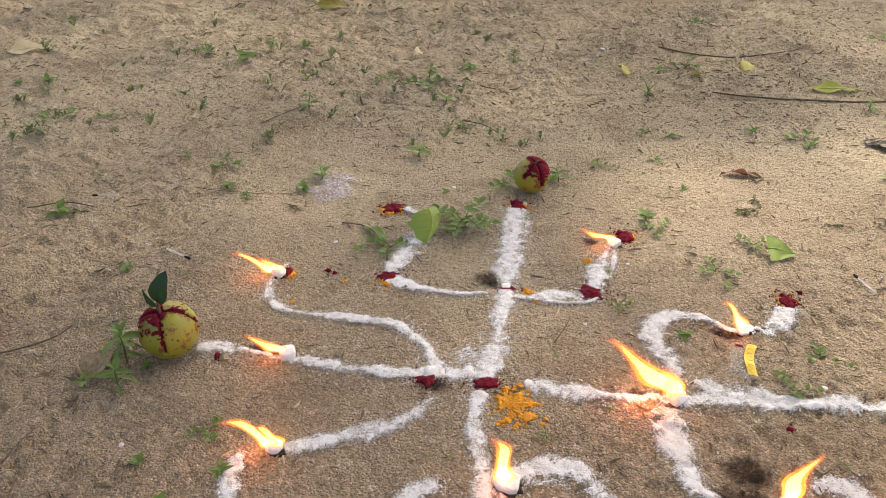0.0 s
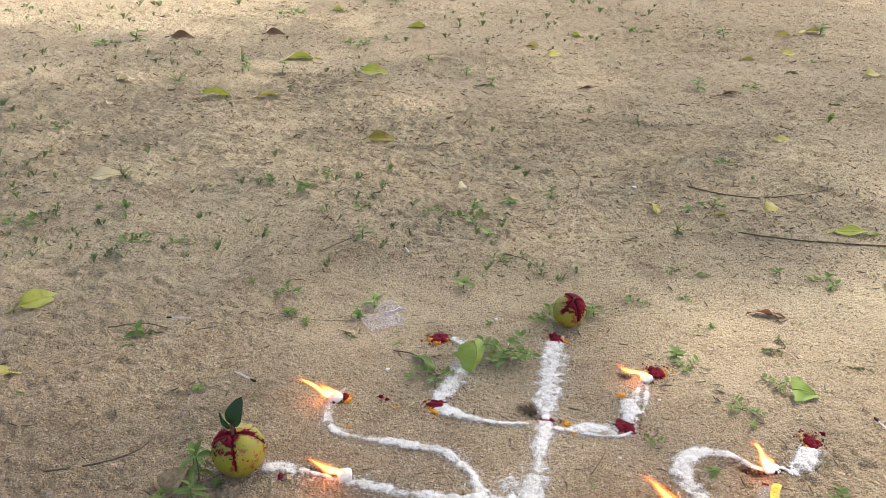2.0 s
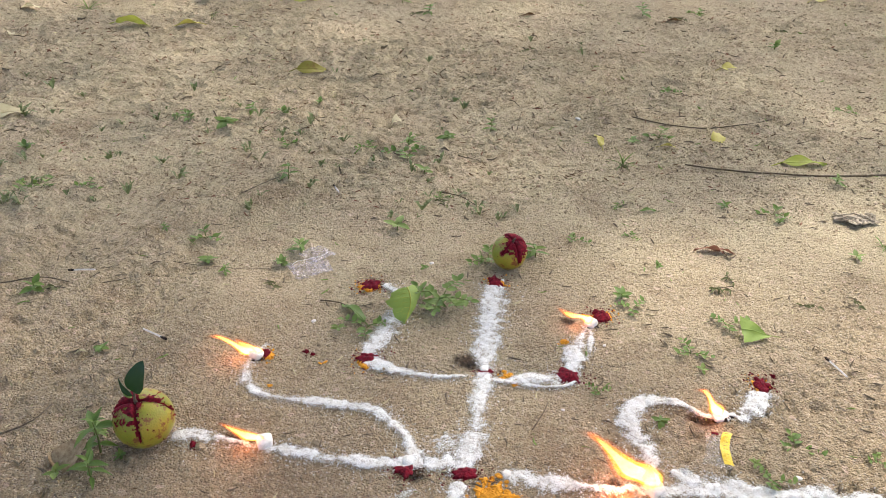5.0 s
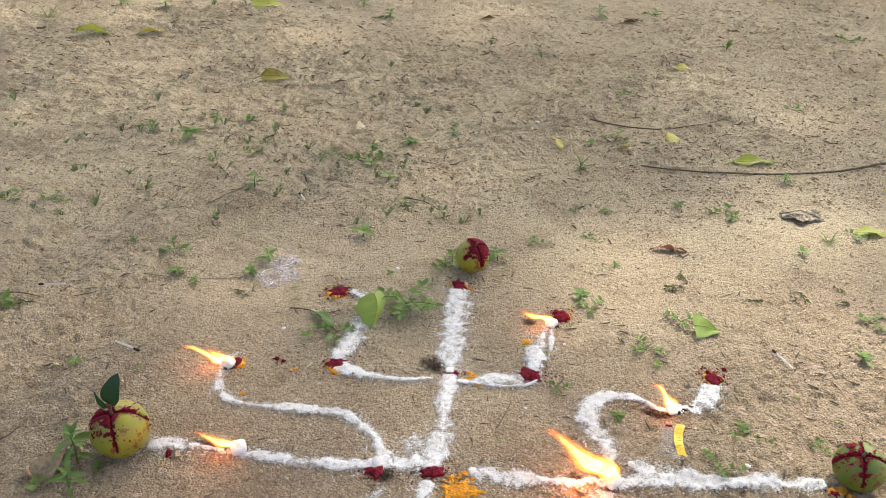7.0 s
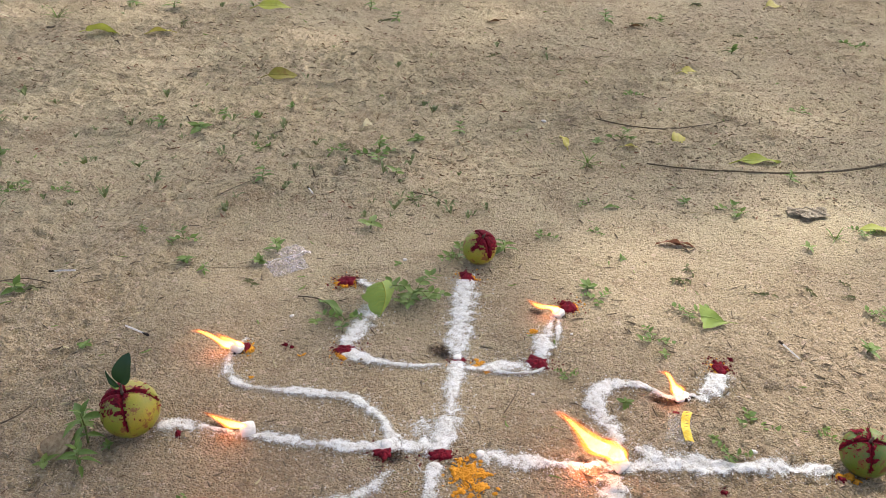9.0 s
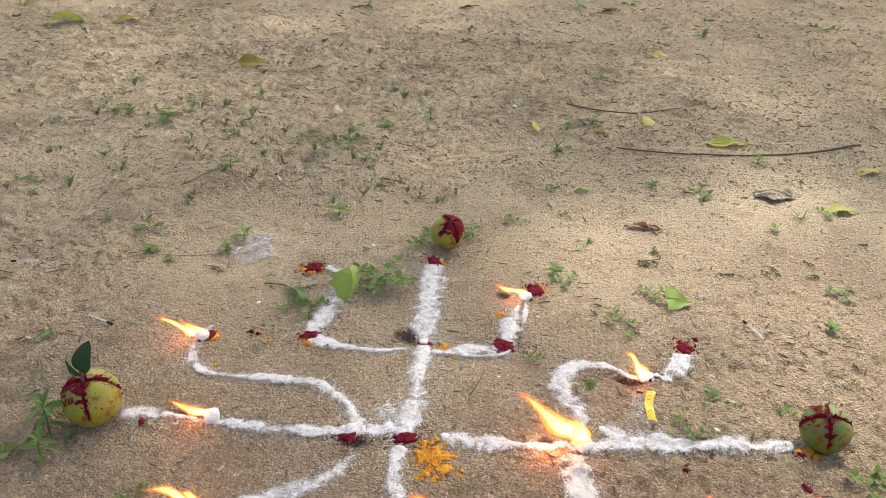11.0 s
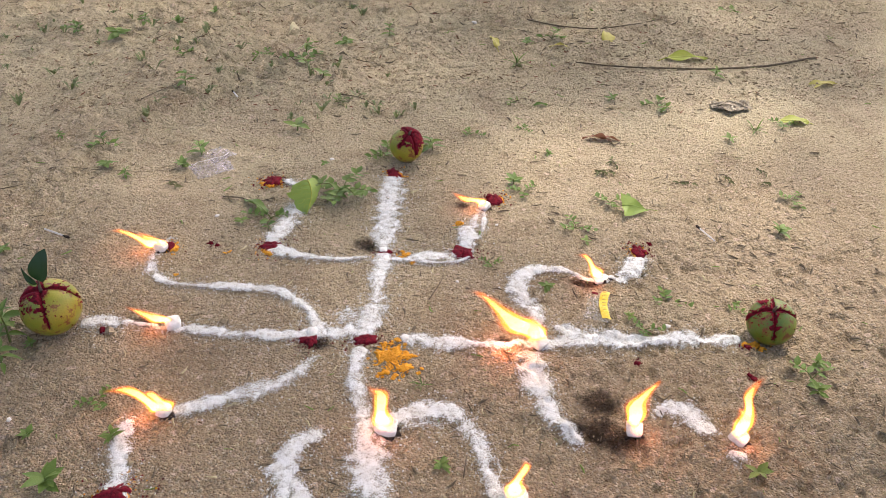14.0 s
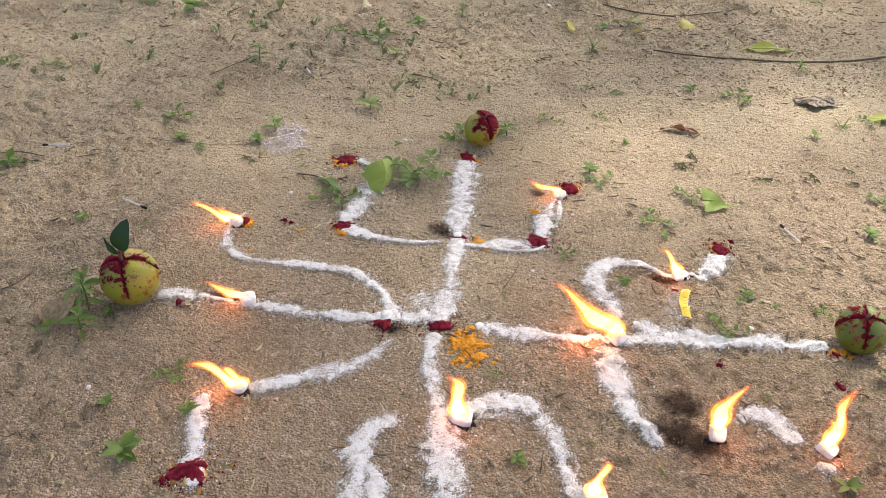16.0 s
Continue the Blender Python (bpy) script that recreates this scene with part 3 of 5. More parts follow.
def turmeric_crumbs(x, y, wide, deep, count, size, label):
    rng = random.Random(int(abs(x) * 5000 + y * 300))
    heap = thing("turmeric_crumbs", Matrix.Translation((x, y, hz(x, y))), label, "turmeric crumbs", "spilled turmeric")
    shapes = []
    if count > 100:
        for k, (mx, my) in enumerate(((-0.014, 0.008), (0.006, 0.014), (0.002, -0.009), (0.018, 0.004), (-0.010, -0.020), (-0.006, 0.024), (0.014, -0.014))):
            v, f = mound(0.0054, 0.0048, 0.0018, 300 + 7 * k, x + mx, y + my, 8, 60, 0.75)
            part("clump", mesh_data("clump", v, f, TURMERIC), heap, at=Matrix.Translation((mx, my, hz(x + mx, y + my) - hz(x, y))))
    for _ in range(4):
        v, f = lumps(1, 1.0, rng, 1.4, 0.32)
        shapes.append(mesh_data("crumb", v, f, TURMERIC, False))
    for i in range(count):
        a, r = rng.uniform(0, 6.283), abs(rng.gauss(0, 0.5))
        px, py, s = wide * 0.5 * r * math.cos(a), deep * 0.5 * r * math.sin(a), size * rng.uniform(0.45, 1.15)
        z = hz(x + px, y + py) - hz(x, y) + s * 0.3
        part("crumb", shapes[i % 4], heap, at=pose(px, py, z, rng.uniform(-25, 25), rng.uniform(-25, 25), rng.uniform(0, 360)) @ Matrix.Scale(s, 4))


turmeric_crumbs(0.077, 0.634, 0.050, 0.062, 230, 0.0027, "scattered heap of bright orange turmeric crumbs")
FEW = "few orange turmeric crumbs spilled on the sand"
turmeric_crumbs(0.112, 0.833, 0.018, 0.012, 9, 0.0036, FEW)
turmeric_crumbs(0.118, 0.818, 0.012, 0.010, 5, 0.0034, FEW)
turmeric_crumbs(0.193, 0.907, 0.022, 0.016, 9, 0.0038, FEW)
turmeric_crumbs(-0.117, 0.853, 0.008, 0.006, 3, 0.0035, FEW)
turmeric_crumbs(-0.175, 0.806, 0.008, 0.008, 3, 0.0036, FEW)
turmeric_crumbs(0.087, 0.664, 0.016, 0.012, 6, 0.0036, FEW)
turmeric_crumbs(0.492, 0.622, 0.030, 0.016, 22, 0.0042, "orange turmeric crumbs at the foot of a fruit")


# ---- soot ----
def soot_stain(x, y, rx, ry, turn=0.0):
    rings, around = 10, 36
    v, c = [], []
    for i in range(rings + 1):
        s = i / rings
        for k in range(around):
            a = 2 * math.pi * k / around
            qx, qy = rx * s * math.cos(a), ry * s * math.sin(a)
            px, py = qx * math.cos(turn) - qy * math.sin(turn), qx * math.sin(turn) + qy * math.cos(turn)
            v.append((px, py, hz(x + px, y + py) + 0.0018))
            c.append(max(0.0, 1 - s ** 1.4))
    me = with_value(mesh_data("soot_stain", v, grid_faces(rings + 1, around, True), SOOT), "cover", c)
    solid("soot_stain", me, Matrix.Translation((x, y, 0)), "black soot stain of burnt camphor on the sand", "soot stain", "soot stains")


soot_stain(0.279, 0.504, 0.050, 0.030, -0.5)
soot_stain(0.286, 0.548, 0.034, 0.026, 0.3)
soot_stain(0.326, 0.756, 0.026, 0.012, -0.2)
soot_stain(0.062, 0.862, 0.024, 0.024)
soot_stain(0.083, 0.840, 0.013, 0.012)
soot_stain(-0.196, 0.717, 0.028, 0.011, -0.2)
soot_stain(0.205, 0.957, 0.016, 0.014)
soot_stain(-0.004, 0.668, 0.020, 0.016)
soot_stain(0.205, 0.655, 0.014, 0.010)


# ---- camphor and flames ----
def tongue(way, wide, tall_share, wide_share, seed):
    """A closed lick of fire from the origin along way, first upright, then bent over."""
    rng = random.Random(seed)
    n, sides = 15, 14
    w = Vector(way)
    bend = Vector((w.x * 0.15, w.y * 0.15, w.z * 0.55))
    phase = rng.uniform(0, 6.28)
    v, along = [], []
    for i in range(n):
        s = i / (n - 1)
        q = s * tall_share
        p = bend * (2 * q * (1 - q)) + w * (q * q)
        p += (w.cross(Vector((0, 1, 0))).normalized() * 0.10 * math.sin(6.5 * q + phase) + w.normalized() * 0.04 * math.sin(11 * q + phase)) * w.length * q
        d = (bend * (2 - 4 * q) + w * (2 * q)).normalized()
        side = d.cross(Vector((0, 1, 0))).normalized()
        deep = side.cross(d)
        r = 0.86 * wide * wide_share * min(1.0, 0.55 + 2.2 * s) * (1 - s) ** 0.62 * (1 + 0.26 * math.sin(9 * s + phase * 2))
        for k in range(sides):
            a = 2 * math.pi * k / sides
            rr = r * (1 + 0.14 * math.sin(2 * a + phase + 5 * s) + 0.10 * math.sin(3 * a - 9 * s))
            v.append(p + side * math.cos(a) * rr + deep * math.sin(a) * rr * 0.6)
            along.append(s)
    f = grid_faces(n, sides, True)
    f += [tuple(range(sides))[::-1], tuple(range((n - 1) * sides, n * sides))]
    return v, f, along


def tablet_mesh(radius, tall, rng):
    """A pressed camphor tablet with a burnt, crumbling edge."""
    v, around = [], 20
    for s, z in ((0.0, 0.0), (0.9, 0.0), (1.0, 0.12), (1.0, 0.85), (0.92, 1.0), (0.0, 1.0)):
        for k in range(around):
            a = 2 * math.pi * k / around
            j = (1.06 / max(abs(math.cos(a)), abs(math.sin(a))) ** 0.75) * (1 + 0.05 * math.sin(3 * a + radius * 900) + rng.uniform(-0.03, 0.03))
            v.append((radius * s * j * math.cos(a), radius * s * j * math.sin(a), tall * (z + (rng.uniform(-0.06, 0.06) if z > 0.5 else 0))))
    return v, grid_faces(6, around, True)


def burning_camphor(x, y, radius, tall, turn=(0, 0, 0), ways=(), wide=0.010, charred=True):
    rng = random.Random(int(abs(x) * 7000 + y * 900))
    words = "white camphor tablet burning with an orange flame on the sand" if ways else "burnt-down white camphor tablet with charred edge on sand"
    lit = thing("camphor_tablet", Matrix.Translation((x, y, hz(x, y) + 0.001)), words, "camphor", "camphor tablets of the drawing")
    v, f = tablet_mesh(radius, tall, rng)
    lift = radius * 0.75 if abs(turn[0]) + abs(turn[1]) > 50 else 0.001
    part("tablet", mesh_data("tablet", v, f, CAMPHOR), lit, at=pose(0, 0, lift, *turn))
    if charred:
        v, f = mound(radius * 1.15, radius * 0.9, 0.002, int(abs(x * 999)) + 3, x, y - radius * 0.2, 5, 26, 0.5)
        part("charred_crust", mesh_data("charred_crust", v, f, CHAR), lit, "black charred crust", Matrix.Translation((radius * 0.3, -radius * 0.25, 0)))
    if ways:
        glow = new("flame_light", bpy.data.lights.new("flame_light", "POINT"))
        glow.data.energy, glow.data.shadow_soft_size, glow.data.color = 1.45 * wide * Vector(ways[0]).length * 10, 0.010, (1.0, 0.28, 0.13)
        glow.parent = lit
        glow.matrix_basis = Matrix.Translation(Vector((ways[0][0] * 0.4, -0.006, 0.013)))
    for i, way in enumerate(ways):
        seed = int(abs(x) * 3000 + y * 100) + i
        start = Matrix.Translation((-radius * 0.2 + 0.006 * i, 0.001 * i, tall * 0.35 + 0.001))
        v, f, a = tongue(way, wide, 1.06, 1.25, seed)
        flame = part("flame", with_value(mesh_data("flame", v, f, FLAME_OUT), "along", a), lit, "orange flame with a bright yellow heart", start)
        v, f, a = tongue(way, wide, 0.98, 0.98, seed)
        part("flame_body", with_value(mesh_data("flame_body", v, f, FLAME_MID), "along", a), flame)
        v, f, a = tongue(way, wide, 0.88, 0.64, seed)
        part("flame_heart", with_value(mesh_data("flame_heart", v, f, FLAME_CORE), "along", a), flame)


burning_camphor(-0.198, 0.853, 0.0072, 0.0075, (14, 8, 60), [(-0.060, 0.0, 0.024), (-0.030, 0.0, 0.020)], 0.0085)
burning_camphor(-0.164, 0.709, 0.008, 0.009, (0, 0, 20), [(-0.050, 0.0, 0.022)], 0.009, False)
burning_camphor(-0.010, 0.684, 0.0055, 0.005, (30, 20, 0))
burning_camphor(0.083, 0.842, 0.0045, 0.004, (0, 0, 0))
kumkum_pile(0.083, 0.839, 0.021, 0.018, 0.004, 1.0, "dark burnt kumkum heap round a spent camphor tablet", (0.1, -0.5))
burning_camphor(0.236, 0.948, 0.0072, 0.007, (16, 0, -40), [(-0.048, 0.0, 0.022)], 0.0085)
burning_camphor(0.352, 0.759, 0.009, 0.005, (0, 0, 0), [(-0.038, 0.0, 0.040)], 0.008)
burning_camphor(0.243, 0.644, 0.0085, 0.009, (18, 6, 30), [(-0.090, 0.0, 0.068), (-0.056, 0.004, 0.034)], 0.0155)
burning_camphor(-0.155, 0.572, 0.0066, 0.007, (12, 0, 70), [(-0.052, 0.0, 0.036), (-0.024, 0.0, 0.026)], 0.0095)
burning_camphor(0.062, 0.532, 0.0105, 0.008, (12, 4, 80), [(-0.012, 0.0, 0.060)], 0.013)
burning_camphor(0.306, 0.503, 0.0078, 0.007, (40, 20, 0), [(0.012, 0.0, 0.070)], 0.0125)
burning_camphor(0.412, 0.487, 0.0082, 0.008, (14, 0, 40), [(0.006, 0.0, 0.080), (-0.010, 0.0, 0.044)], 0.011)
burning_camphor(0.172, 0.432, 0.010, 0.010, (0, 0, 0), [(0.006, 0.0, 0.052)], 0.010)


# ---- fruits ----
def fruit(x, y, radius, squash, skin, arms, lean, smear, label, leaf=False, toward=-1):
    """A round citrus fruit slit crosswise at the top, with kumkum rubbed into the cuts."""
    whole = thing("slit_fruit", pose(x, y, hz(x, y) + radius * squash * 0.97, *lean), label, "fruit", "fruits of the drawing")
    rows, cols = 90, 150
    th = np.linspace(0.02, math.pi - 0.02, rows)[:, None]
    ph = (2 * math.pi * np.arange(cols) / cols)[None, :]
    n = np.stack([np.sin(th) * np.cos(ph), np.sin(th) * np.sin(ph), np.cos(th) + 0 * ph], -1)
    gap = np.full((rows, cols), 9.0)
    for az, reach in arms:
        a = math.radians(az)
        off = np.abs(-n[..., 0] * math.sin(a) + n[..., 1] * math.cos(a))
        ahead = n[..., 0] * math.cos(a) + n[..., 1] * math.sin(a)
        wob = 0.03 * (vnoise(th * 5 + 0 * ph, 0 * th + 0 * ph + az, 61) - 0.5)
        d = np.where((ahead > -0.02) & (th < math.radians(reach)), np.abs(off + wob), 9.0)
        taper = np.clip((math.radians(reach) - th) / 0.35, 0.05, 1)
        gap = np.minimum(gap, d / taper)
    groove = np.exp(-(gap / 0.05) ** 2)
    bumps = 0.02 * (vnoise(ph * 1.3 + 5 + 0 * th, th * 2 + 0 * ph, 62) - 0.5)
    bumps = np.where(ph < 0.4, bumps * ph / 0.4, np.where(ph > 5.88, bumps * (6.283 - ph) / 0.4, bumps))
    r = radius * (1 + bumps - 0.12 * groove - 0.03 * np.exp(-(th / 0.16) ** 2) + 0.02 * np.exp(-((th - 0.38) / 0.2) ** 2))
    P = n * r[..., None]
    P[..., 2] *= squash
    part("peel", mesh_data("peel", P.reshape(-1, 3), grid_faces(rows, cols, True), skin), whole)
    speck = vnoise(n[..., 0] * 7 + 20, n[..., 1] * 7 + n[..., 2] * 5 + 20, 63) * 0.5 + vnoise(n[..., 0] * 22 + 50, n[..., 1] * 22 + n[..., 2] * 19 + 50, 64) * 0.5
    side = np.clip(0.55 + toward * n[..., 0] * 0.8, 0, 1.3)
    mask = (0.70 * np.exp(-(gap / 0.16) ** 2) + smear * side * smooth(1.55, 0.25, th) + (speck - 0.5) * 2.0) > 0.46
    mask |= gap < 0.06
    mask &= th < 2.3
    shell = (n * (r + 0.0007 + 0.0008 * speck)[..., None])
    shell[..., 2] *= squash
    faces = [q for q in grid_faces(rows, cols, True) if all(mask.reshape(-1)[k] for k in q)]
    used = sorted({k for q in faces for k in q})
    at = {k: i for i, k in enumerate(used)}
    flat = shell.reshape(-1, 3)
    part("kumkum_smear", mesh_data("kumkum_smear", [flat[k] for k in used], [tuple(at[k] for k in q) for q in faces], KUMKUM), whole, "dark red kumkum rubbed into the cuts")
    top = radius * squash
    v, f = tube([(0, 0, top * 0.90), (0.0008, 0, top + 0.003), (0.003, 0.001, top + (0.013 if leaf else 0.006))], [0.0022, 0.0015, 0.0010], 8)
    stem = part("stem", mesh_data("stem", v, f, BARK), whole)
    if leaf:
        v, f = blade(0.036, 0.021, 0.35, 0.22, 11, 0.02, 0.62)
        part("leaf", mesh_data("leaf", v, f, DARKGREEN), whole, "glossy dark green leaf", pose(0.003, 0.001, top + 0.012, 66, 10, -24))
        v, f = blade(0.024, 0.011, 0.5, 0.10, 9, 0.02, 0.7)
        part("leaf", mesh_data("leaf", v, f, DARKGREEN), whole, "", pose(0.002, -0.001, top + 0.010, 70, -55, -12))
        v, f = blade(0.010, 0.006, 0.3, 0.1)
        part("leaf", mesh_data("leaf", v, f, GREEN), whole, "", pose(-0.001, 0, top + 0.006, 40, 0, 80))
    return whole


fruit(-0.290, 0.715, 0.0315, 0.97, SKIN_A, [(-82, 98), (10, 88), (100, 60), (180, 60)], (14, -6, 0), 0.85, "yellow-green citrus fruit slit on top with red kumkum and a leaf", True)
fruit(0.137, 1.094, 0.0262, 1.06, SKIN_A, [(-62, 100), (-128, 75), (20, 80), (125, 60)], (24, 6, 0), 2.1, "small yellow-green citrus fruit thickly smeared with red kumkum", False, 1)
fruit(0.517, 0.638, 0.0272, 1.0, SKIN_B, [(-110, 94), (-20, 88), (70, 60), (160, 90)], (18, -17, 0), 0.28, "green citrus fruit with a crosswise red kumkum cut")


# ---- weeds ----
WEEDS = {}
LEAF = {}


def leaf_data(key, length, width, material, **more):
    if key not in LEAF:
        v, f = blade(length, width, **more)
        LEAF[key] = mesh_data("leaf", v, f, material)
    return LEAF[key]


def make_weed(kind, variant, m, label):
    """A weed about one unit across, at the pose m."""
    rng = random.Random(variant * 77 + sum(map(ord, kind)))
    w = thing("weed", m, label, "weed", "weeds in the sand")

    def stalk(points, thick):
        v, f = tube(spline(points, 0.12), np.linspace(thick, thick * 0.5, len(spline(points, 0.12))), 5)
        part("stem", mesh_data("stem", v, f, TWIG if kind == "dry" else STEM), w)

    def put(data, p, tilt, turn, s=1.0, roll=0):
        part("leaf", data, w, at=pose(*p, tilt, roll, turn) @ Matrix.Scale(s, 4))

    if kind == "rosette":
        wide = leaf_data("oval", 0.42, 0.21, GREEN, droop=0.25)
        stalk([(0, 0, -0.05), (0.02, 0, 0.10), (0.03, 0.01, 0.22)], 0.022)
        for i in range(9):
            put(wide, (0.02, 0, 0.05 + 0.02 * i), rng.uniform(8, 48), i * 137 + rng.uniform(-20, 20), rng.uniform(0.6, 1.15), rng.uniform(-20, 20))
    elif kind == "mint":
        lance = leaf_data("pointed", 0.50, 0.17, GREEN, droop=0.34, fold=0.35, rows=9, wave=0.012)
        stalk([(0, 0, -0.06), (0.03, 0.0, 0.30), (0.02, 0.03, 0.72)], 0.026)
        for tier, (z, size, lift) in enumerate(((0.20, 0.8, 2), (0.42, 1.0, 8), (0.60, 1.0, 18), (0.72, 0.62, 42))):
            for q in range(2 if tier < 2 else 3):
                put(lance, (0.02, 0.01, z), lift + rng.uniform(-8, 10), tier * 83 + q * (180 if tier < 2 else 120) + rng.uniform(-18, 18), size * rng.uniform(0.8, 1.1), rng.uniform(-18, 18))
    elif kind == "sprig":
        narrow = leaf_data("lance", 0.44, 0.16, GREEN, droop=0.35)
        bend = rng.uniform(-0.2, 0.2)
        stalk([(0, 0, -0.05), (bend * 0.3, 0.02, 0.2), (bend, 0.03, 0.50)], 0.020)
        for i in range(10):
            z = 0.08 + 0.042 * i
            put(narrow, (bend * (z / 0.5) ** 1.5, 0.02, z), rng.uniform(5, 40), i * 95 + rng.uniform(-25, 25), 1.1 - 0.05 * i, rng.uniform(-25, 25))
    elif kind == "trail":
        small = leaf_data("small_oval", 0.22, 0.12, GREEN, droop=0.2)
        for k in range(3):
            a = k * 2.2 + rng.uniform(-0.5, 0.5)
            c, s = math.cos(a), math.sin(a)
            reach = rng.uniform(0.4, 0.7)
            stalk([(0, 0, -0.03), (0.25 * c * reach, 0.25 * s * reach, 0.08), (0.7 * c * reach, 0.7 * s * reach, 0.10), (c * reach, s * reach, 0.04)], 0.014)
            for i in range(6):
                q = 0.25 + 0.15 * i
                put(small, (q * c * reach, q * s * reach, 0.08), rng.uniform(5, 45), math.degrees(a) - 90 + (65 if i % 2 else -65) + rng.uniform(-20, 20), rng.uniform(0.7, 1.3), rng.uniform(-25, 25))
    elif kind == "grass":
        thin = leaf_data("grass", 0.62, 0.045, GREEN, droop=0.45, fold=0.5, point=0.6)
        for i in range(12):
            put(thin, (rng.uniform(-0.06, 0.06), rng.uniform(-0.06, 0.06), 0), rng.uniform(10, 72), i * 47 + rng.uniform(-20, 20), rng.uniform(0.5, 1.1))
    elif kind == "dry":
        dull = leaf_data("withered", 0.34, 0.12, GREY, droop=0.5, fold=0.6, wave=0.05)
        stalk([(-0.35, 0, -0.02), (0, 0.03, 0.12), (0.3, 0.06, 0.16), (0.5, 0.02, 0.05)], 0.02)
        for i in range(9):
            put(dull, (-0.3 + 0.09 * i, 0.03, 0.1), rng.uniform(-5, 45), rng.uniform(0, 360), rng.uniform(0.6, 1.1), rng.uniform(-50, 50))
    elif kind == "broad":
        big = leaf_data("broad", 0.50, 0.24, PALEGREEN, droop=0.2, wave=0.01)
        stalk([(0, 0, -0.04), (0.02, 0.02, 0.15), (0.05, 0.05, 0.28)], 0.022)
        for i in range(5):
            put(big, (0.02, 0.02, 0.12 + 0.03 * i), rng.uniform(5, 32), i * 78 + rng.uniform(-20, 20), rng.uniform(0.6, 1.1), rng.uniform(-15, 15))
    elif kind == "pinnate":
        lobe = leaf_data("leaflet", 0.17, 0.10, GREEN, droop=0.15)
        for k in range(6):
            a = k * 1.05 + rng.uniform(-0.3, 0.3)
            c, s, top = math.cos(a), math.sin(a), rng.uniform(0.08, 0.3)
            stalk([(0, 0, -0.02), (0.2 * c, 0.2 * s, top), (0.55 * c, 0.55 * s, top * 0.9)], 0.011)
            for i in range(9):
                q = 0.15 + 0.05 * i
                put(lobe, (q * c, q * s, top * 0.95), rng.uniform(-5, 30), math.degrees(a) - 90 + (70 if i % 2 else -70) * (i < 8) + rng.uniform(-15, 15), rng.uniform(0.8, 1.2), rng.uniform(-20, 20))
    return w


LABELS = {
    "mint": "upright fresh green weed with pointed leaves in pairs",
    "rosette": "low green weed with oval leaves growing in sand",
    "sprig": "upright green weed with narrow leaves growing in sand",
    "trail": "creeping green weed with small leaves on thin stems",
    "grass": "small tuft of thin green grass in the sand",
    "dry": "withered grey-brown weed lying on the sand",
    "broad": "young weed with broad light green leaves in sand",
    "pinnate": "green weed with many small leaflets growing in sand",
}
planted = 0


def weed(kind, x, y, size, turn=None):
    """size: how far it reaches across, in metres."""
    global planted
    planted += 1
    turn = (planted * 101) % 360 if turn is None else turn
    variant = planted % 3
    m = pose(x, y, hz(x, y), 0, 0, turn)
    key = (kind, variant)
    if key in WEEDS:
        copy_thing(WEEDS[key][0], m @ Matrix.Scale(size / WEEDS[key][1], 4))
    else:
        WEEDS[key] = (make_weed(kind, variant, m @ Matrix.Scale(size, 4), LABELS[kind]), size)


# round the drawing
weed("mint", -0.334, 0.696, 0.056)
weed("mint", -0.327, 0.653, 0.042)
weed("sprig", -0.350, 0.722, 0.040)
weed("broad", -0.368, 0.662, 0.034)
weed("rosette", -0.311, 0.690, 0.022)
weed("rosette", -0.244, 0.493, 0.046)
weed("sprig", -0.197, 0.540, 0.030)
weed("rosette", -0.276, 0.550, 0.026)
weed("trail", -0.222, 0.596, 0.034)
weed("rosette", 0.111, 0.481, 0.026)
weed("grass", 0.105, 0.592, 0.024)
weed("trail", 0.219, 0.806, 0.026)
weed("rosette", 0.280, 0.751, 0.028)
weed("trail", 0.375, 0.660, 0.034)
weed("broad", 0.367, 0.685, 0.018)
weed("trail", 0.425, 0.716, 0.042)
weed("trail", 0.507, 0.694, 0.026)
weed("trail", 0.533, 0.562, 0.050)
weed("broad", 0.528, 0.540, 0.030)
weed("rosette", 0.552, 0.585, 0.030)
weed("broad", 0.410, 0.440, 0.032)
weed("pinnate", 0.032, 0.992, 0.078)
weed("rosette", 0.030, 0.984, 0.052)
weed("broad", 0.012, 0.972, 0.036)
weed("trail", -0.068, 0.930, 0.050)
weed("broad", -0.102, 0.924, 0.022)
weed("trail", 0.109, 1.117, 0.062)
weed("grass", 0.098, 1.105, 0.036)
weed("sprig", 0.184, 1.128, 0.052)
weed("rosette", 0.294, 1.016, 0.038)
weed("trail", 0.302, 0.988, 0.040)
weed("trail", 0.425, 0.952, 0.046)
weed("trail", 0.356, 0.885, 0.044)
weed("broad", 0.360, 0.850, 0.022)
weed("rosette", 0.643, 0.854, 0.044)
weed("trail", 0.708, 0.939, 0.042)
weed("rosette", -0.390, 0.869, 0.030)
weed("rosette", -0.531, 1.014, 0.048)
weed("dry", -0.500, 1.005, 0.050)
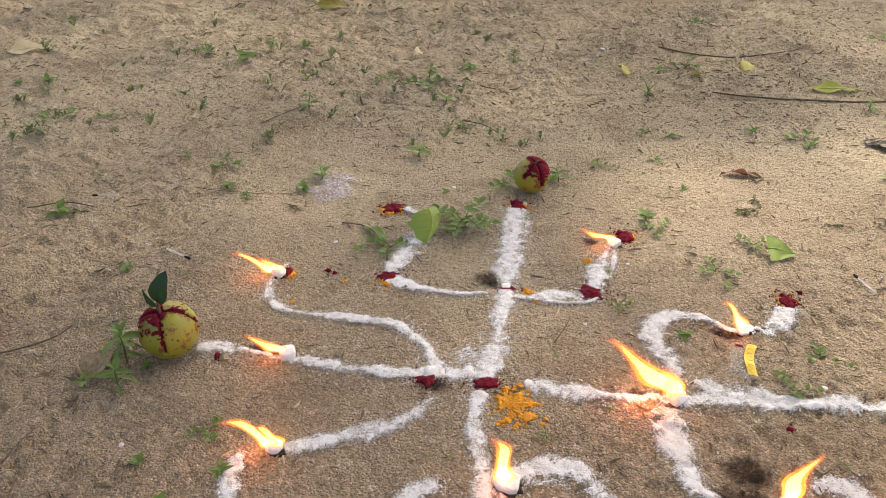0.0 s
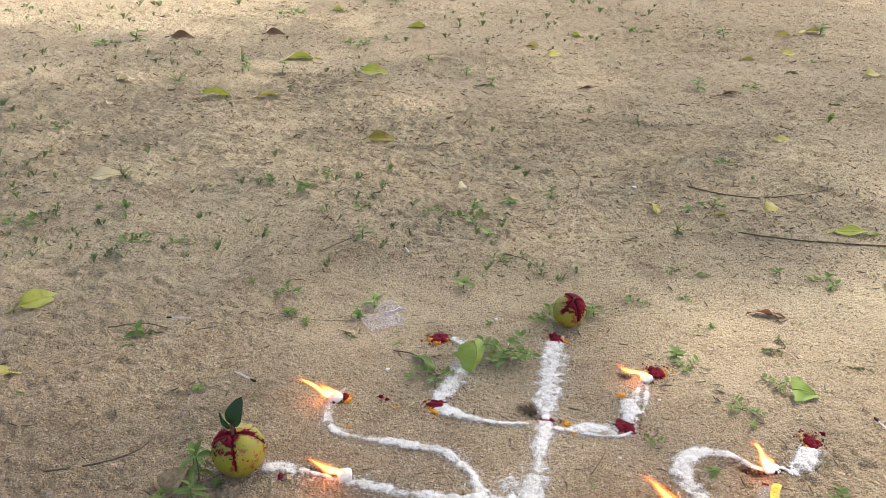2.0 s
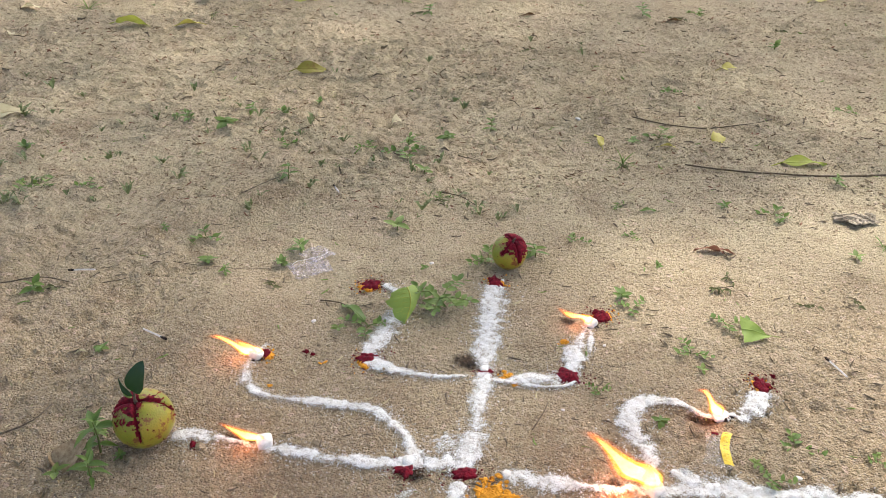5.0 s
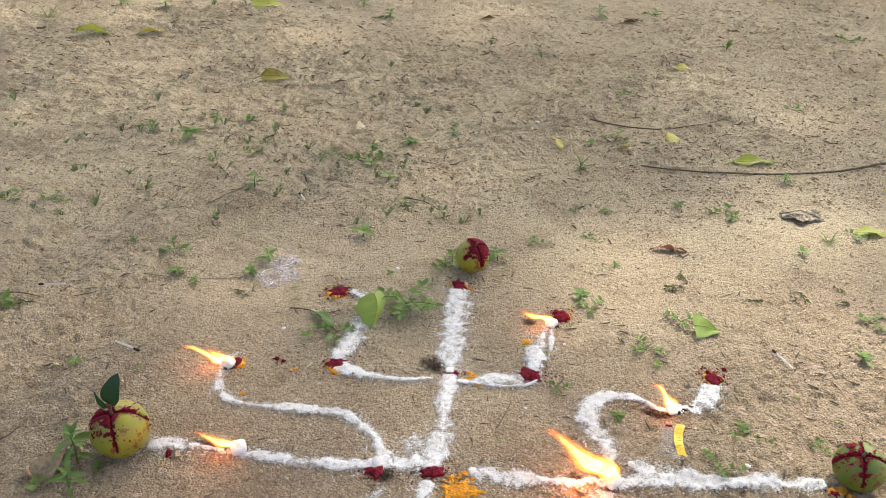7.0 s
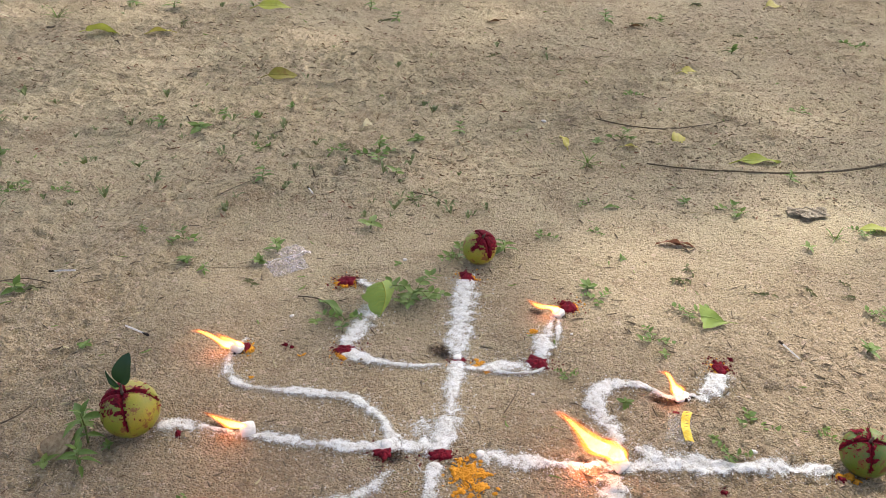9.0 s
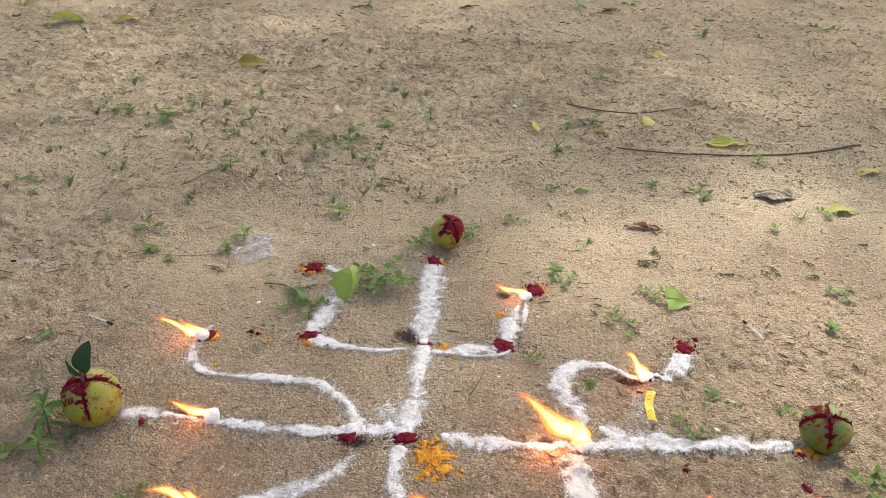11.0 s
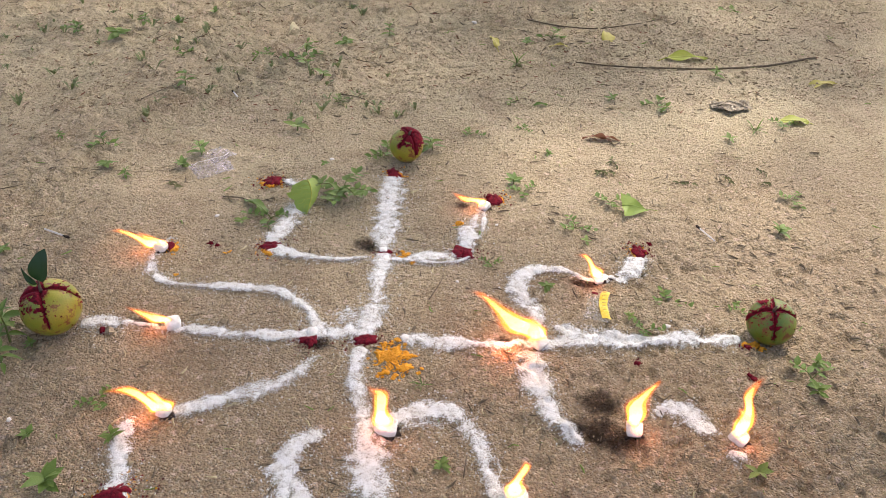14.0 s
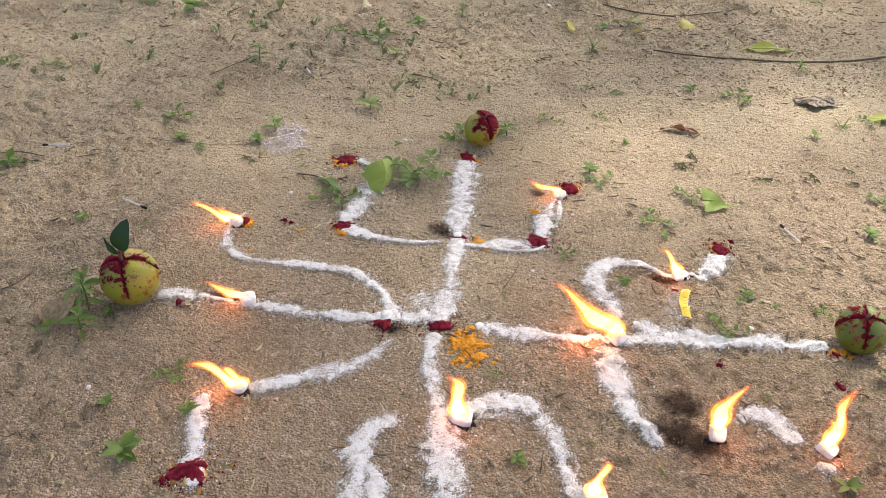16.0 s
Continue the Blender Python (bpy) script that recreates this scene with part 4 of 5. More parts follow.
# the near sand behind the drawing
for kind, x, y, s in (("rosette", -0.311, 1.093, 0.042), ("sprig", -0.282, 1.067, 0.026), ("rosette", -0.202, 1.091, 0.036), ("sprig", -0.178, 1.129, 0.050), ("dry", -0.206, 1.030, 0.034),
                      ("sprig", -0.394, 1.175, 0.022), ("trail", -0.329, 1.164, 0.052), ("trail", -0.638, 1.315, 0.042), ("trail", -0.020, 1.511, 0.075), ("broad", 0.012, 1.432, 0.046),
                      ("broad", -0.033, 1.212, 0.050), ("trail", 0.045, 1.335, 0.030), ("rosette", 0.011, 1.085, 0.018), ("trail", 0.255, 1.187, 0.036), ("sprig", 0.347, 1.300, 0.026),
                      ("trail", 0.350, 1.205, 0.026), ("rosette", 0.370, 1.110, 0.022), ("dry", 0.440, 1.040, 0.042), ("dry", 0.471, 1.068, 0.036)):
    weed(kind, x, y, s)
for kind, x, y, s in (("broad", 0.698, 1.143, 0.030), ("grass", 0.765, 1.181, 0.042), ("trail", 0.625, 1.298, 0.050), ("rosette", 0.544, 1.318, 0.034), ("sprig", 0.792, 1.421, 0.042),
                      ("dry", 0.555, 0.998, 0.036), ("dry", 0.636, 1.007, 0.032), ("dry", 0.692, 0.989, 0.028), ("dry", 0.70, 1.03, 0.030), ("rosette", 0.62, 1.262, 0.030), ("trail", 0.83, 1.20, 0.044),
                      ("rosette", -0.391, 1.622, 0.066), ("sprig", -0.471, 1.635, 0.046), ("sprig", -0.231, 1.374, 0.054), ("rosette", 0.063, 1.614, 0.052), ("sprig", 0.156, 1.674, 0.050),
                      ("rosette", -0.736, 1.481, 0.048), ("rosette", -0.783, 1.466, 0.034)):
    weed(kind, x, y, s)
for kind, x, y, s in (("dry", -0.876, 1.416, 0.056), ("trail", -0.898, 1.371, 0.064), ("trail", -0.486, 1.669, 0.040), ("sprig", -0.362, 1.739, 0.046), ("rosette", -0.288, 1.705, 0.036),
                      ("trail", -0.256, 1.545, 0.044), ("rosette", -0.221, 1.795, 0.040), ("trail", -0.099, 1.545, 0.044), ("rosette", 0.445, 1.607, 0.050), ("trail", 0.507, 1.633, 0.062),
                      ("grass", 0.401, 1.490, 0.058), ("dry", 0.395, 1.478, 0.050), ("trail", -0.680, 1.343, 0.050), ("trail", -0.568, 1.333, 0.044), ("sprig", -0.02, 1.56, 0.056), ("dry", 0.04, 1.31, 0.036)):
    weed(kind, x, y, s)
# the far sand
for kind, x, y, s in (("sprig", -0.699, 2.768, 0.085), ("trail", -0.521, 3.353, 0.12), ("trail", -1.509, 3.206, 0.10), ("sprig", -1.437, 3.318, 0.11), ("trail", -0.921, 4.015, 0.12), ("grass", -0.198, 3.067, 0.09),
                      ("sprig", -0.054, 2.866, 0.07), ("dry", -0.003, 2.701, 0.065), ("sprig", 0.036, 2.731, 0.07), ("sprig", 0.756, 2.786, 0.085), ("dry", 0.845, 2.718, 0.07), ("rosette", 1.049, 2.383, 0.072),
                      ("dry", 1.159, 2.596, 0.06), ("trail", 0.950, 2.814, 0.07), ("sprig", 1.112, 3.771, 0.10), ("trail", 0.739, 3.849, 0.12), ("sprig", 1.639, 4.014, 0.12)):
    weed(kind, x, y, s)
for kind, x, y, s in (("dry", 1.181, 3.081, 0.06), ("grass", -1.736, 3.451, 0.12), ("grass", -0.890, 2.956, 0.11), ("sprig", -0.826, 2.794, 0.08), ("sprig", -0.468, 4.538, 0.11), ("dry", -0.62, 2.55, 0.06),
                      ("trail", 0.62, 1.95, 0.05), ("trail", 1.02, 1.86, 0.05), ("dry", 0.30, 2.28, 0.05), ("trail", -1.15, 2.05, 0.06), ("grass", -1.02, 2.62, 0.08), ("trail", 1.5, 2.5, 0.08)):
    weed(kind, x, y, s)


# ---- fallen leaves ----
def fallen_leaf(x, y, length, material, label, turn=0.0, width=0.42, curl=0.25, tip=8.0, roll=0.0, wave=0.05, group="fallen leaves"):
    lf = thing("fallen_leaf", pose(x, y, hz(x, y) + 0.004 + length * 0.03 + abs(math.sin(math.radians(roll))) * length * width * 0.45, tip, roll, turn), label, "leaf", group)
    v, f = blade(length, length * width, 0.3, curl, 12, wave, 0.85)
    v = [(a, b - length / 2, c) for a, b, c in v]
    part("blade", mesh_data("blade", v, f, material), lf)
    p = [(0, -length / 2 + length * 0.9 * i / 6, -curl * length * (0.9 * i / 6) ** 2 + 0.0004) for i in range(7)]
    v, f = tube([(length * 0.04, -length * 0.72, -0.002)] + p, [length * 0.012] * 3 + [length * 0.008] * 5, 5)
    part("midrib", mesh_data("midrib", v, f, material), lf)


def propped_leaf():
    """A broad leaf folded along its midrib, leaning on a weed with its tip in the sand."""
    top, tip, out, back = Vector((-0.014, 0.986, 0.030)), Vector((-0.016, 0.940, 0.003)), Vector((-0.030, -0.006, 0.003)), Vector((0.012, 0.022, -0.006))
    base = Vector((tip.x, tip.y, hz(tip.x, tip.y)))
    lf = thing("fallen_leaf", Matrix.Translation(base), "large light green leaf folded and propped up against a weed", "leaf", "fallen leaves")
    rows, cols = 15, 8

    def rib(s):
        p = top.lerp(tip, s) + Vector((0.006, 0.0, 0.004)) * math.sin(math.pi * s)
        return Vector((p.x, p.y, p.z + hz(tip.x, tip.y))) - base

    v = []
    for i in range(rows):
        s = i / (rows - 1)
        swell = math.sin(math.pi * min(1.0, 0.10 + 0.90 * s) ** 0.82) ** 0.9 * (1 + 0.11 * math.sin(s * 17 + 1) + 0.04 * math.sin(s * 41)) + 0.02
        for j in range(-cols, cols + 1):
            k = abs(j) / cols
            side = out if j < 0 else back
            v.append(rib(s) + side * k * swell + Vector((0, -0.0016, 0.0016)) * math.sin(s * 40) * k * (1 - 0.3 * k) + Vector((0, 0, -0.006)) * k * k * (j < 0))
    part("blade", mesh_data("blade", v, grid_faces(rows, 2 * cols + 1), FRESH), lf)
    vv, ff = tube([rib(i / 9) + Vector((0, -0.0006, 0.0004)) for i in range(10)], np.linspace(0.0011, 0.0005, 10), 6)
    part("midrib", mesh_data("midrib", vv, ff, LIME), lf, "pale midrib")
    for q in range(6):
        i = 2 + 2 * q
        pts = [Vector(v[min(rows - 1, i - 1 + m // 4) * (2 * cols + 1) + cols - m]) + Vector((-0.0002, -0.0005, 0.0004)) for m in range(0, cols)]
        vv, ff = tube(pts, np.linspace(0.00028, 0.00012, len(pts)), 4)
        part("vein", mesh_data("vein", vv, ff, LIME), lf)


def torn_leaf(x, y, length, wide, material, label, turn):
    """The pointed end of a leaf, torn straight across."""
    lf = thing("fallen_leaf", pose(x, y, hz(x, y) + 0.012, -4, 27, turn), label, "leaf", "fallen leaves")
    rows, cols = 12, 9
    v = []
    for i in range(rows):
        s = i / (rows - 1)
        for j in range(cols):
            k = j / (cols - 1) * 2 - 1
            half = wide / 2 * (1 - s) ** 0.85 + 0.0006
            tear = 0.06 * math.sin(j * 2.3) if i == 0 else 0
            v.append((k * half + 0.15 * wide * s * s, length * (s + tear * 0.4), 0.003 * abs(k) * (1 - s) + 0.0022 * math.sin(s * 7 + k * 2)))
    f = [(i * cols + j, i * cols + j + 1, (i + 1) * cols + j + 1, (i + 1) * cols + j) for i in range(rows - 1) for j in range(cols - 1)]
    part("blade", mesh_data("blade", v, f, material), lf)
    p = [(0.15 * wide * (i / 7) ** 2, length * i / 7 * 1.35, 0.0008 + 0.0022 * math.sin(i)) for i in range(8)]
    vv, ff = tube(p, np.linspace(0.0007, 0.0004, 8), 5)
    part("midrib", mesh_data("midrib", vv, ff, material), lf)


YL, YG, PL, BL, GL = "yellow fallen leaf lying on the sand", "yellow-green fallen leaf lying on the sand", "pale dry fallen leaf on the sand", "curled brown dry leaf on the sand", "fresh green fallen leaf on the sand"
propped_leaf()
torn_leaf(0.434, 0.926, 0.038, 0.042, FRESH, "torn yellow-green leaf tip lying beside a weed", -96)
fallen_leaf(-0.085, 0.965, 0.058, GREEN, "narrow green leaf curved over the sand", 35, 0.32, 0.25, 10, 20)
fallen_leaf(0.401, 1.297, 0.028, GREEN, GL, 80)
fallen_leaf(0.470, 1.162, 0.042, RUSSET, "reddish-brown curled dry leaf on the sand", 80, 0.35, 0.45, 25, 40, 0.08)
fallen_leaf(0.490, 1.160, 0.034, RUSSET, BL, -100, 0.3, 0.4, 15, -30, 0.06)
fallen_leaf(0.853, 1.213, 0.055, LIME, YG, 70, 0.5)
fallen_leaf(0.994, 1.375, 0.070, YELLOW, YL, 95, 0.36, 0.3)
fallen_leaf(-0.720, 1.098, 0.080, LIME, YG, -35, 0.4, 0.5, 10, 35)
fallen_leaf(-0.832, 1.630, 0.080, STRAW, PL, -60, 0.5, 0.2, 10, 15)
fallen_leaf(-0.828, 2.425, 0.085, LIME, YG, -70, 0.55, 0.45, 12, -38)
fallen_leaf(-0.675, 2.438, 0.085, YELLOW, YL, 85, 0.35, 0.3, 5, 25)
fallen_leaf(-0.262, 2.010, 0.080, OLIVE, "curled olive leaf turning brown on the sand", -80, 0.4, 0.5, 15, 40)
fallen_leaf(-0.666, 0.880, 0.060, YELLOW, YL, -60, 0.42, 0.3)
fallen_leaf(-0.036, 1.720, 0.070, STRAW, PL, -25, 0.3, 0.6, 10, 30)
fallen_leaf(0.374, 1.600, 0.056, YELLOW, YL, 5, 0.35, 0.2, 15, 20)
fallen_leaf(0.382, 1.635, 0.030, BROWN, BL, 40)
fallen_leaf(0.508, 1.575, 0.036, YELLOW, YL, 60, 0.5, 0.4, 10, 25)
fallen_leaf(0.640, 1.645, 0.056, YELLOW, YL, -30, 0.55, 0.3, 18, 25, 0.05)
fallen_leaf(0.768, 1.512, 0.098, LIME, YG, -86, 0.26, 0.18, 8, 14)
for x, y, s, m, lb, tu in ((0.214, 3.454, 0.08, YELLOW, YL, 80), (0.440, 3.722, 0.08, LIME, YG, 30), (0.305, 3.256, 0.09, YELLOW, YL, -65), (-0.698, 3.059, 0.13, LIME, YG, 88), (-0.378, 2.844, 0.12, LIME, YG, -80),
                          (-0.308, 3.837, 0.12, LIME, YG, 95), (-1.255, 3.376, 0.11, BROWN, BL, -85), (-0.898, 3.549, 0.10, BROWN, BL, -70), (1.410, 3.897, 0.10, YELLOW, YL, 80)):
    fallen_leaf(x, y, s, m, lb, tu, 0.45, 0.35, 10, 25)
for x, y, s, m, lb, tu in ((1.587, 4.035, 0.14, YELLOW, YL, 100), (1.079, 3.315, 0.08, YELLOW, YL, 70), (1.315, 3.469, 0.10, YELLOW, YL, -80), (1.495, 3.085, 0.10, YELLOW, YL, -60), (0.850, 2.175, 0.068, YELLOW, YL, -75),
                          (-0.739, 4.275, 0.10, LIME, YG, 60), (0.831, 2.700, 0.06, BROWN, BL, 80), (0.358, 2.736, 0.06, BROWN, BL, 90), (-0.487, 3.882, 0.08, STRAW, PL, 80), (-1.117, 2.302, 0.045, STRAW, PL, 20), (-1.173, 2.571, 0.075, STRAW, PL, 70)):
    fallen_leaf(x, y, s, m, lb, tu, 0.42, 0.3, 8, 20)


# ---- twigs and matches ----
def twig(points, thick, label):
    c = spline([(x, y) for x, y in points], 0.012)
    lie = np.array([hz(x, y) for x, y in c])
    lie = np.convolve(np.pad(lie, 6, "edge"), np.ones(13) / 13, "valid")
    pts = [(x, y, z + thick * 0.9 + 0.0012) for (x, y), z in zip(c, lie)]
    v, f = tube(pts, [thick * (0.9 + 0.18 * math.sin(i * 0.9) ** 2) * (1 - 0.45 * i / len(pts)) for i in range(len(pts))], 7)
    ox, oy, oz = pts[len(pts) // 2]
    me = mesh_data("twig", [(a - ox, b - oy, d - oz) for a, b, d in v], f, TWIG)
    solid("twig", me, Matrix.Translation((ox, oy, oz)), label, "twig", "twigs on the sand")


twig([(1.06, 1.512), (1.028, 1.504), (0.93, 1.473), (0.785, 1.454), (0.668, 1.461), (0.59, 1.477), (0.525, 1.499)], 0.0026, "long curved brown dry twig lying on the sand")
twig([(0.479, 1.757), (0.554, 1.722), (0.640, 1.706), (0.741, 1.738), (0.809, 1.778)], 0.0017, "thin curved dry twig lying on the sand")
twig([(-0.52, 0.695), (-0.476, 0.708), (-0.445, 0.722), (-0.422, 0.742), (-0.413, 0.768)], 0.0014, "thin brown rootlet lying on the sand")
twig([(-0.402, 0.547), (-0.398, 0.561), (-0.395, 0.579), (-0.391, 0.594)], 0.0010, "thin brown rootlet lying on the sand")
twig([(-0.40, 1.095), (-0.329, 1.080), (-0.283, 1.077), (-0.245, 1.075), (-0.205, 1.080)], 0.0005, "thin brown rootlet lying on the sand")
twig([(-0.134, 0.992), (-0.106, 0.987), (-0.081, 0.958), (-0.068, 0.915)], 0.0012, "thin bent dry stalk beside a weed")
twig([(-0.30, 1.31), (-0.255, 1.37), (-0.215, 1.41)], 0.0010, "thin brown rootlet lying on the sand")
twig([(0.13, 0.735), (0.147, 0.765), (0.155, 0.785)], 0.0008, "thin brown rootlet lying on the sand")
twig([(0.130, 0.465), (0.137, 0.490)], 0.0008, "thin brown rootlet lying on the sand")
twig([(0.04, 1.35), (0.075, 1.335), (0.10, 1.30)], 0.0009, "short dark dry twig on the sand")
twig([(-0.58, 1.02), (-0.53, 1.035), (-0.46, 1.015), (-0.41, 1.03)], 0.0010, "thin brown rootlet lying on the sand")


def matchstick(x0, y0, x1, y1, label="burnt wooden matchstick with a black tip on sand"):
    """From its head to its foot."""
    up = max(hz(x0 + (x1 - x0) * k / 9, y0 + (y1 - y0) * k / 9) - (hz(x0, y0) * (9 - k) + hz(x1, y1) * k) / 9 for k in range(10))
    a = Vector((x0, y0, hz(x0, y0) + up + 0.0036))
    b = Vector((x1, y1, hz(x1, y1) + up + 0.0036))
    d = b - a
    stick = thing("matchstick", Matrix.LocRotScale(a, d.to_track_quat("Y", "Z"), None), label, "matchstick", "burnt matches")
    long = d.length
    v, f = tube([(0, 0.004, 0), (0, long * 0.5, 0.0003), (0, long, 0)], [0.0014, 0.00145, 0.0014], 4)
    part("wood", mesh_data("wood", v, f, MATCHWOOD, False), stick)
    v, f = tube([(0, -0.001, 0), (0, 0.0005, 0), (0, 0.003, 0), (0, 0.009, 0)], [0.0008, 0.0018, 0.0017, 0.00128], 8)
    part("head", mesh_data("head", v, f, CHAR), stick, "black burnt match head")


matchstick(-0.496, 1.048, -0.456, 1.041)
matchstick(-0.314, 0.882, -0.347, 0.899)
matchstick(0.529, 0.877, 0.538, 0.836)
matchstick(-0.150, 1.368, -0.138, 1.335, "short burnt matchstick lying on the sand")


# ---- litter ----
def crumpled(wide, deep, tall, seed, nx=26, ny=26, fold=9.0):
    v = []
    for j in range(ny):
        for i in range(nx):
            a, b = i / (nx - 1) - 0.5, j / (ny - 1) - 0.5
            rag = 1 + 0.24 * (float(vnoise(a * 5 + 3, b * 5 + 3, seed)) - 0.5)
            k = float(vnoise(a * fold + 7, b * fold * 0.6 + 7, seed + 1))
            crease = abs(float(vnoise(a * fold * 0.7 + 11, b * fold * 0.7, seed + 2)) - 0.5) * 2
            v.append((wide * a * rag, deep * b * rag, tall * (0.55 * k + 0.6 * crease) * (1 - 0.6 * max(abs(a), abs(b)) * 2) + 0.002))
    return v, grid_faces(ny, nx)


bag = thing("plastic_bag", pose(-0.160, 1.096, hz(-0.160, 1.096), 0, 0, 24) @ Matrix.Scale(0.84, 4), "torn crumpled clear plastic bag lying on the sand", "plastic bag")
v, f = crumpled(0.070, 0.055, 0.016, 71, 30, 30, 6.0)
part("film", mesh_data("film", v, f, FILM), bag, at=Matrix.Translation((-0.006, -0.018, 0)))
v, f = crumpled(0.050, 0.045, 0.013, 75, 30, 30, 6.0)
part("film", mesh_data("film", v, f, FILM), bag, at=pose(0.020, 0.024, 0, 0, 0, 20))

# pale tube along the seam, its white also standing for the film's rim highlight
c = spline([(-0.034, -0.006), (-0.012, 0.004), (0.012, 0.002), (0.036, 0.012)], 0.004)
v, f = tube([(px, py, 0.010 + 0.0015 * math.sin(i * 0.7)) for i, (px, py) in enumerate(c)], [0.0005] * len(c), 5)
part("seam", mesh_data("seam", v, f, MATCHWOOD), bag, "white crinkled seam")

sachet = thing("sachet", pose(0.332, 0.702, hz(0.332, 0.702) + 0.002, 0, 0, -20) @ Matrix.Scale(0.82, 4), "torn clear plastic sachet with a yellow printed strip", "sachet")
v, f = crumpled(0.034, 0.064, 0.005, 81, 20, 28, 7)
part("film", mesh_data("film", v, f, SACHET), sachet, at=Matrix.Translation((-0.002, 0, 0)))
c = spline([(0.009, 0.036), (0.006, 0.022), (0.006, 0.004), (0.008, -0.012), (0.013, -0.026)], 0.003)
v = []
for i, (px, py) in enumerate(c):
    for k in (-1, -0.4, 0.4, 1):
        v.append((px + k * 0.0062, py, 0.006 + 0.002 * math.sin(i * 0.6) + 0.0015 * (1 - k * k)))
part("printed_strip", mesh_data("printed_strip", v, grid_faces(len(c), 4), STRIP), sachet, "yellow printed strip")
for q in range(6):
    bx, by = c[int((q + 1) * len(c) / 8)]
    v, f = tube([(bx - 0.003, by, 0.0096), (bx + 0.003, by + 0.001, 0.0096)], [0.00022, 0.00022], 4)
    part("print_bar", mesh_data("print_bar", v, f, HUSK), sachet)
v, f = crumpled(0.010, 0.005, 0.002, 91, 10, 8, 4)
part("torn_top", mesh_data("torn_top", v, f, KUMKUM), sachet, "red stained torn edge", Matrix.Translation((-0.008, 0.030, 0.003)))

husk = thing("dry_leaf", pose(-0.366, 0.672, hz(-0.366, 0.672), 0, 0, 0), "curled tan dry leaf broken beside a green weed", "leaf")
for px, py, long, wide, rx, ry, rz in ((-0.002, 0.0, 0.036, 0.026, 52, 24, -28), (0.004, 0.010, 0.030, 0.020, 40, -38, -62), (-0.010, 0.004, 0.020, 0.014, 20, 30, 30)):
    v, f = blade(long, wide, 0.75, 0.30, 12, 0.06, 0.6)
    part("husk_piece", mesh_data("husk_piece", v, f, HUSK), husk, at=pose(px, py, 0.002, rx, ry, rz))

lump = thing("fibre_lump", pose(0.760, 1.275, hz(0.760, 1.275) + 0.002, 0, 0, -12) @ Matrix.Diagonal((0.82, 0.82, 0.62, 1)), "dark grey-brown clump of dry plant fibre on sand", "fibre clump")
rng = random.Random(5)
for q, (lx, ly, w, d) in enumerate(((-0.014, 0.004, 0.060, 0.036), (0.018, -0.004, 0.056, 0.030), (0.002, -0.010, 0.050, 0.024), (0.030, 0.008, 0.034, 0.022))):
    v, f = crumpled(w, d, 0.016, 101 + q * 4, 22, 18, 7)
    part("clump", mesh_data("clump", v, f, LUMP, False), lump, at=pose(lx, ly, 0.001 + 0.002 * q, 0, 0, 25 * q))
for i in range(8):
    a = rng.uniform(0, 6.28)
    p = [(rng.uniform(-0.03, 0.03), rng.uniform(-0.01, 0.01), 0.008), (0.02 * math.cos(a), 0.012 * math.sin(a), 0.017), (0.048 * math.cos(a), 0.022 * math.sin(a), 0.004)]
    v, f = tube(p, [0.002, 0.0022, 0.0008], 5)
    part("fibre", mesh_data("fibre", v, f, LUMP), lump)

for x, y, s in ((-0.138, 0.945, 0.0028), (-0.300, 0.575, 0.0024), (0.125, 1.056, 0.003), (0.022, 1.10, 0.003), (0.17, 0.77, 0.002), (0.352, 1.725, 0.005), (0.095, 0.668, 0.005), (0.405, 0.665, 0.0035), (0.245, 0.90, 0.002)):
    rng = random.Random(int(x * 1000) + 9000)
    v, f = lumps(2, s, rng, 1.3, 0.6)
    solid("pebble", mesh_data("pebble", v, f, MATCHWOOD), pose(x, y, hz(x, y) + s * 0.3, 0, 0, x * 900), "small pale pebble half sunk in the sand", "pebble", "pebbles")


# ---- crumbs of soil and bits of dry plants ----
def strewn(count, near, far, seed):
    """Places on the sand, thinner with distance."""
    g = np.random.RandomState(seed)
    t = g.rand(count)
    y = (0.33 + 0.6 * near) * ((0.33 + 0.6 * far) / (0.33 + 0.6 * near)) ** t
    y = (y - 0.33) / 0.6
    x = (g.rand(count) * 2 - 1) * (0.33 + 0.58 * y)
    keep = vnoise(x * 5, y * 5, seed + 1) * 0.6 + vnoise(x * 1.3, y * 1.3, seed + 2) * 0.6 > g.rand(count) * 0.8 + 0.1
    return x[keep], y[keep], g


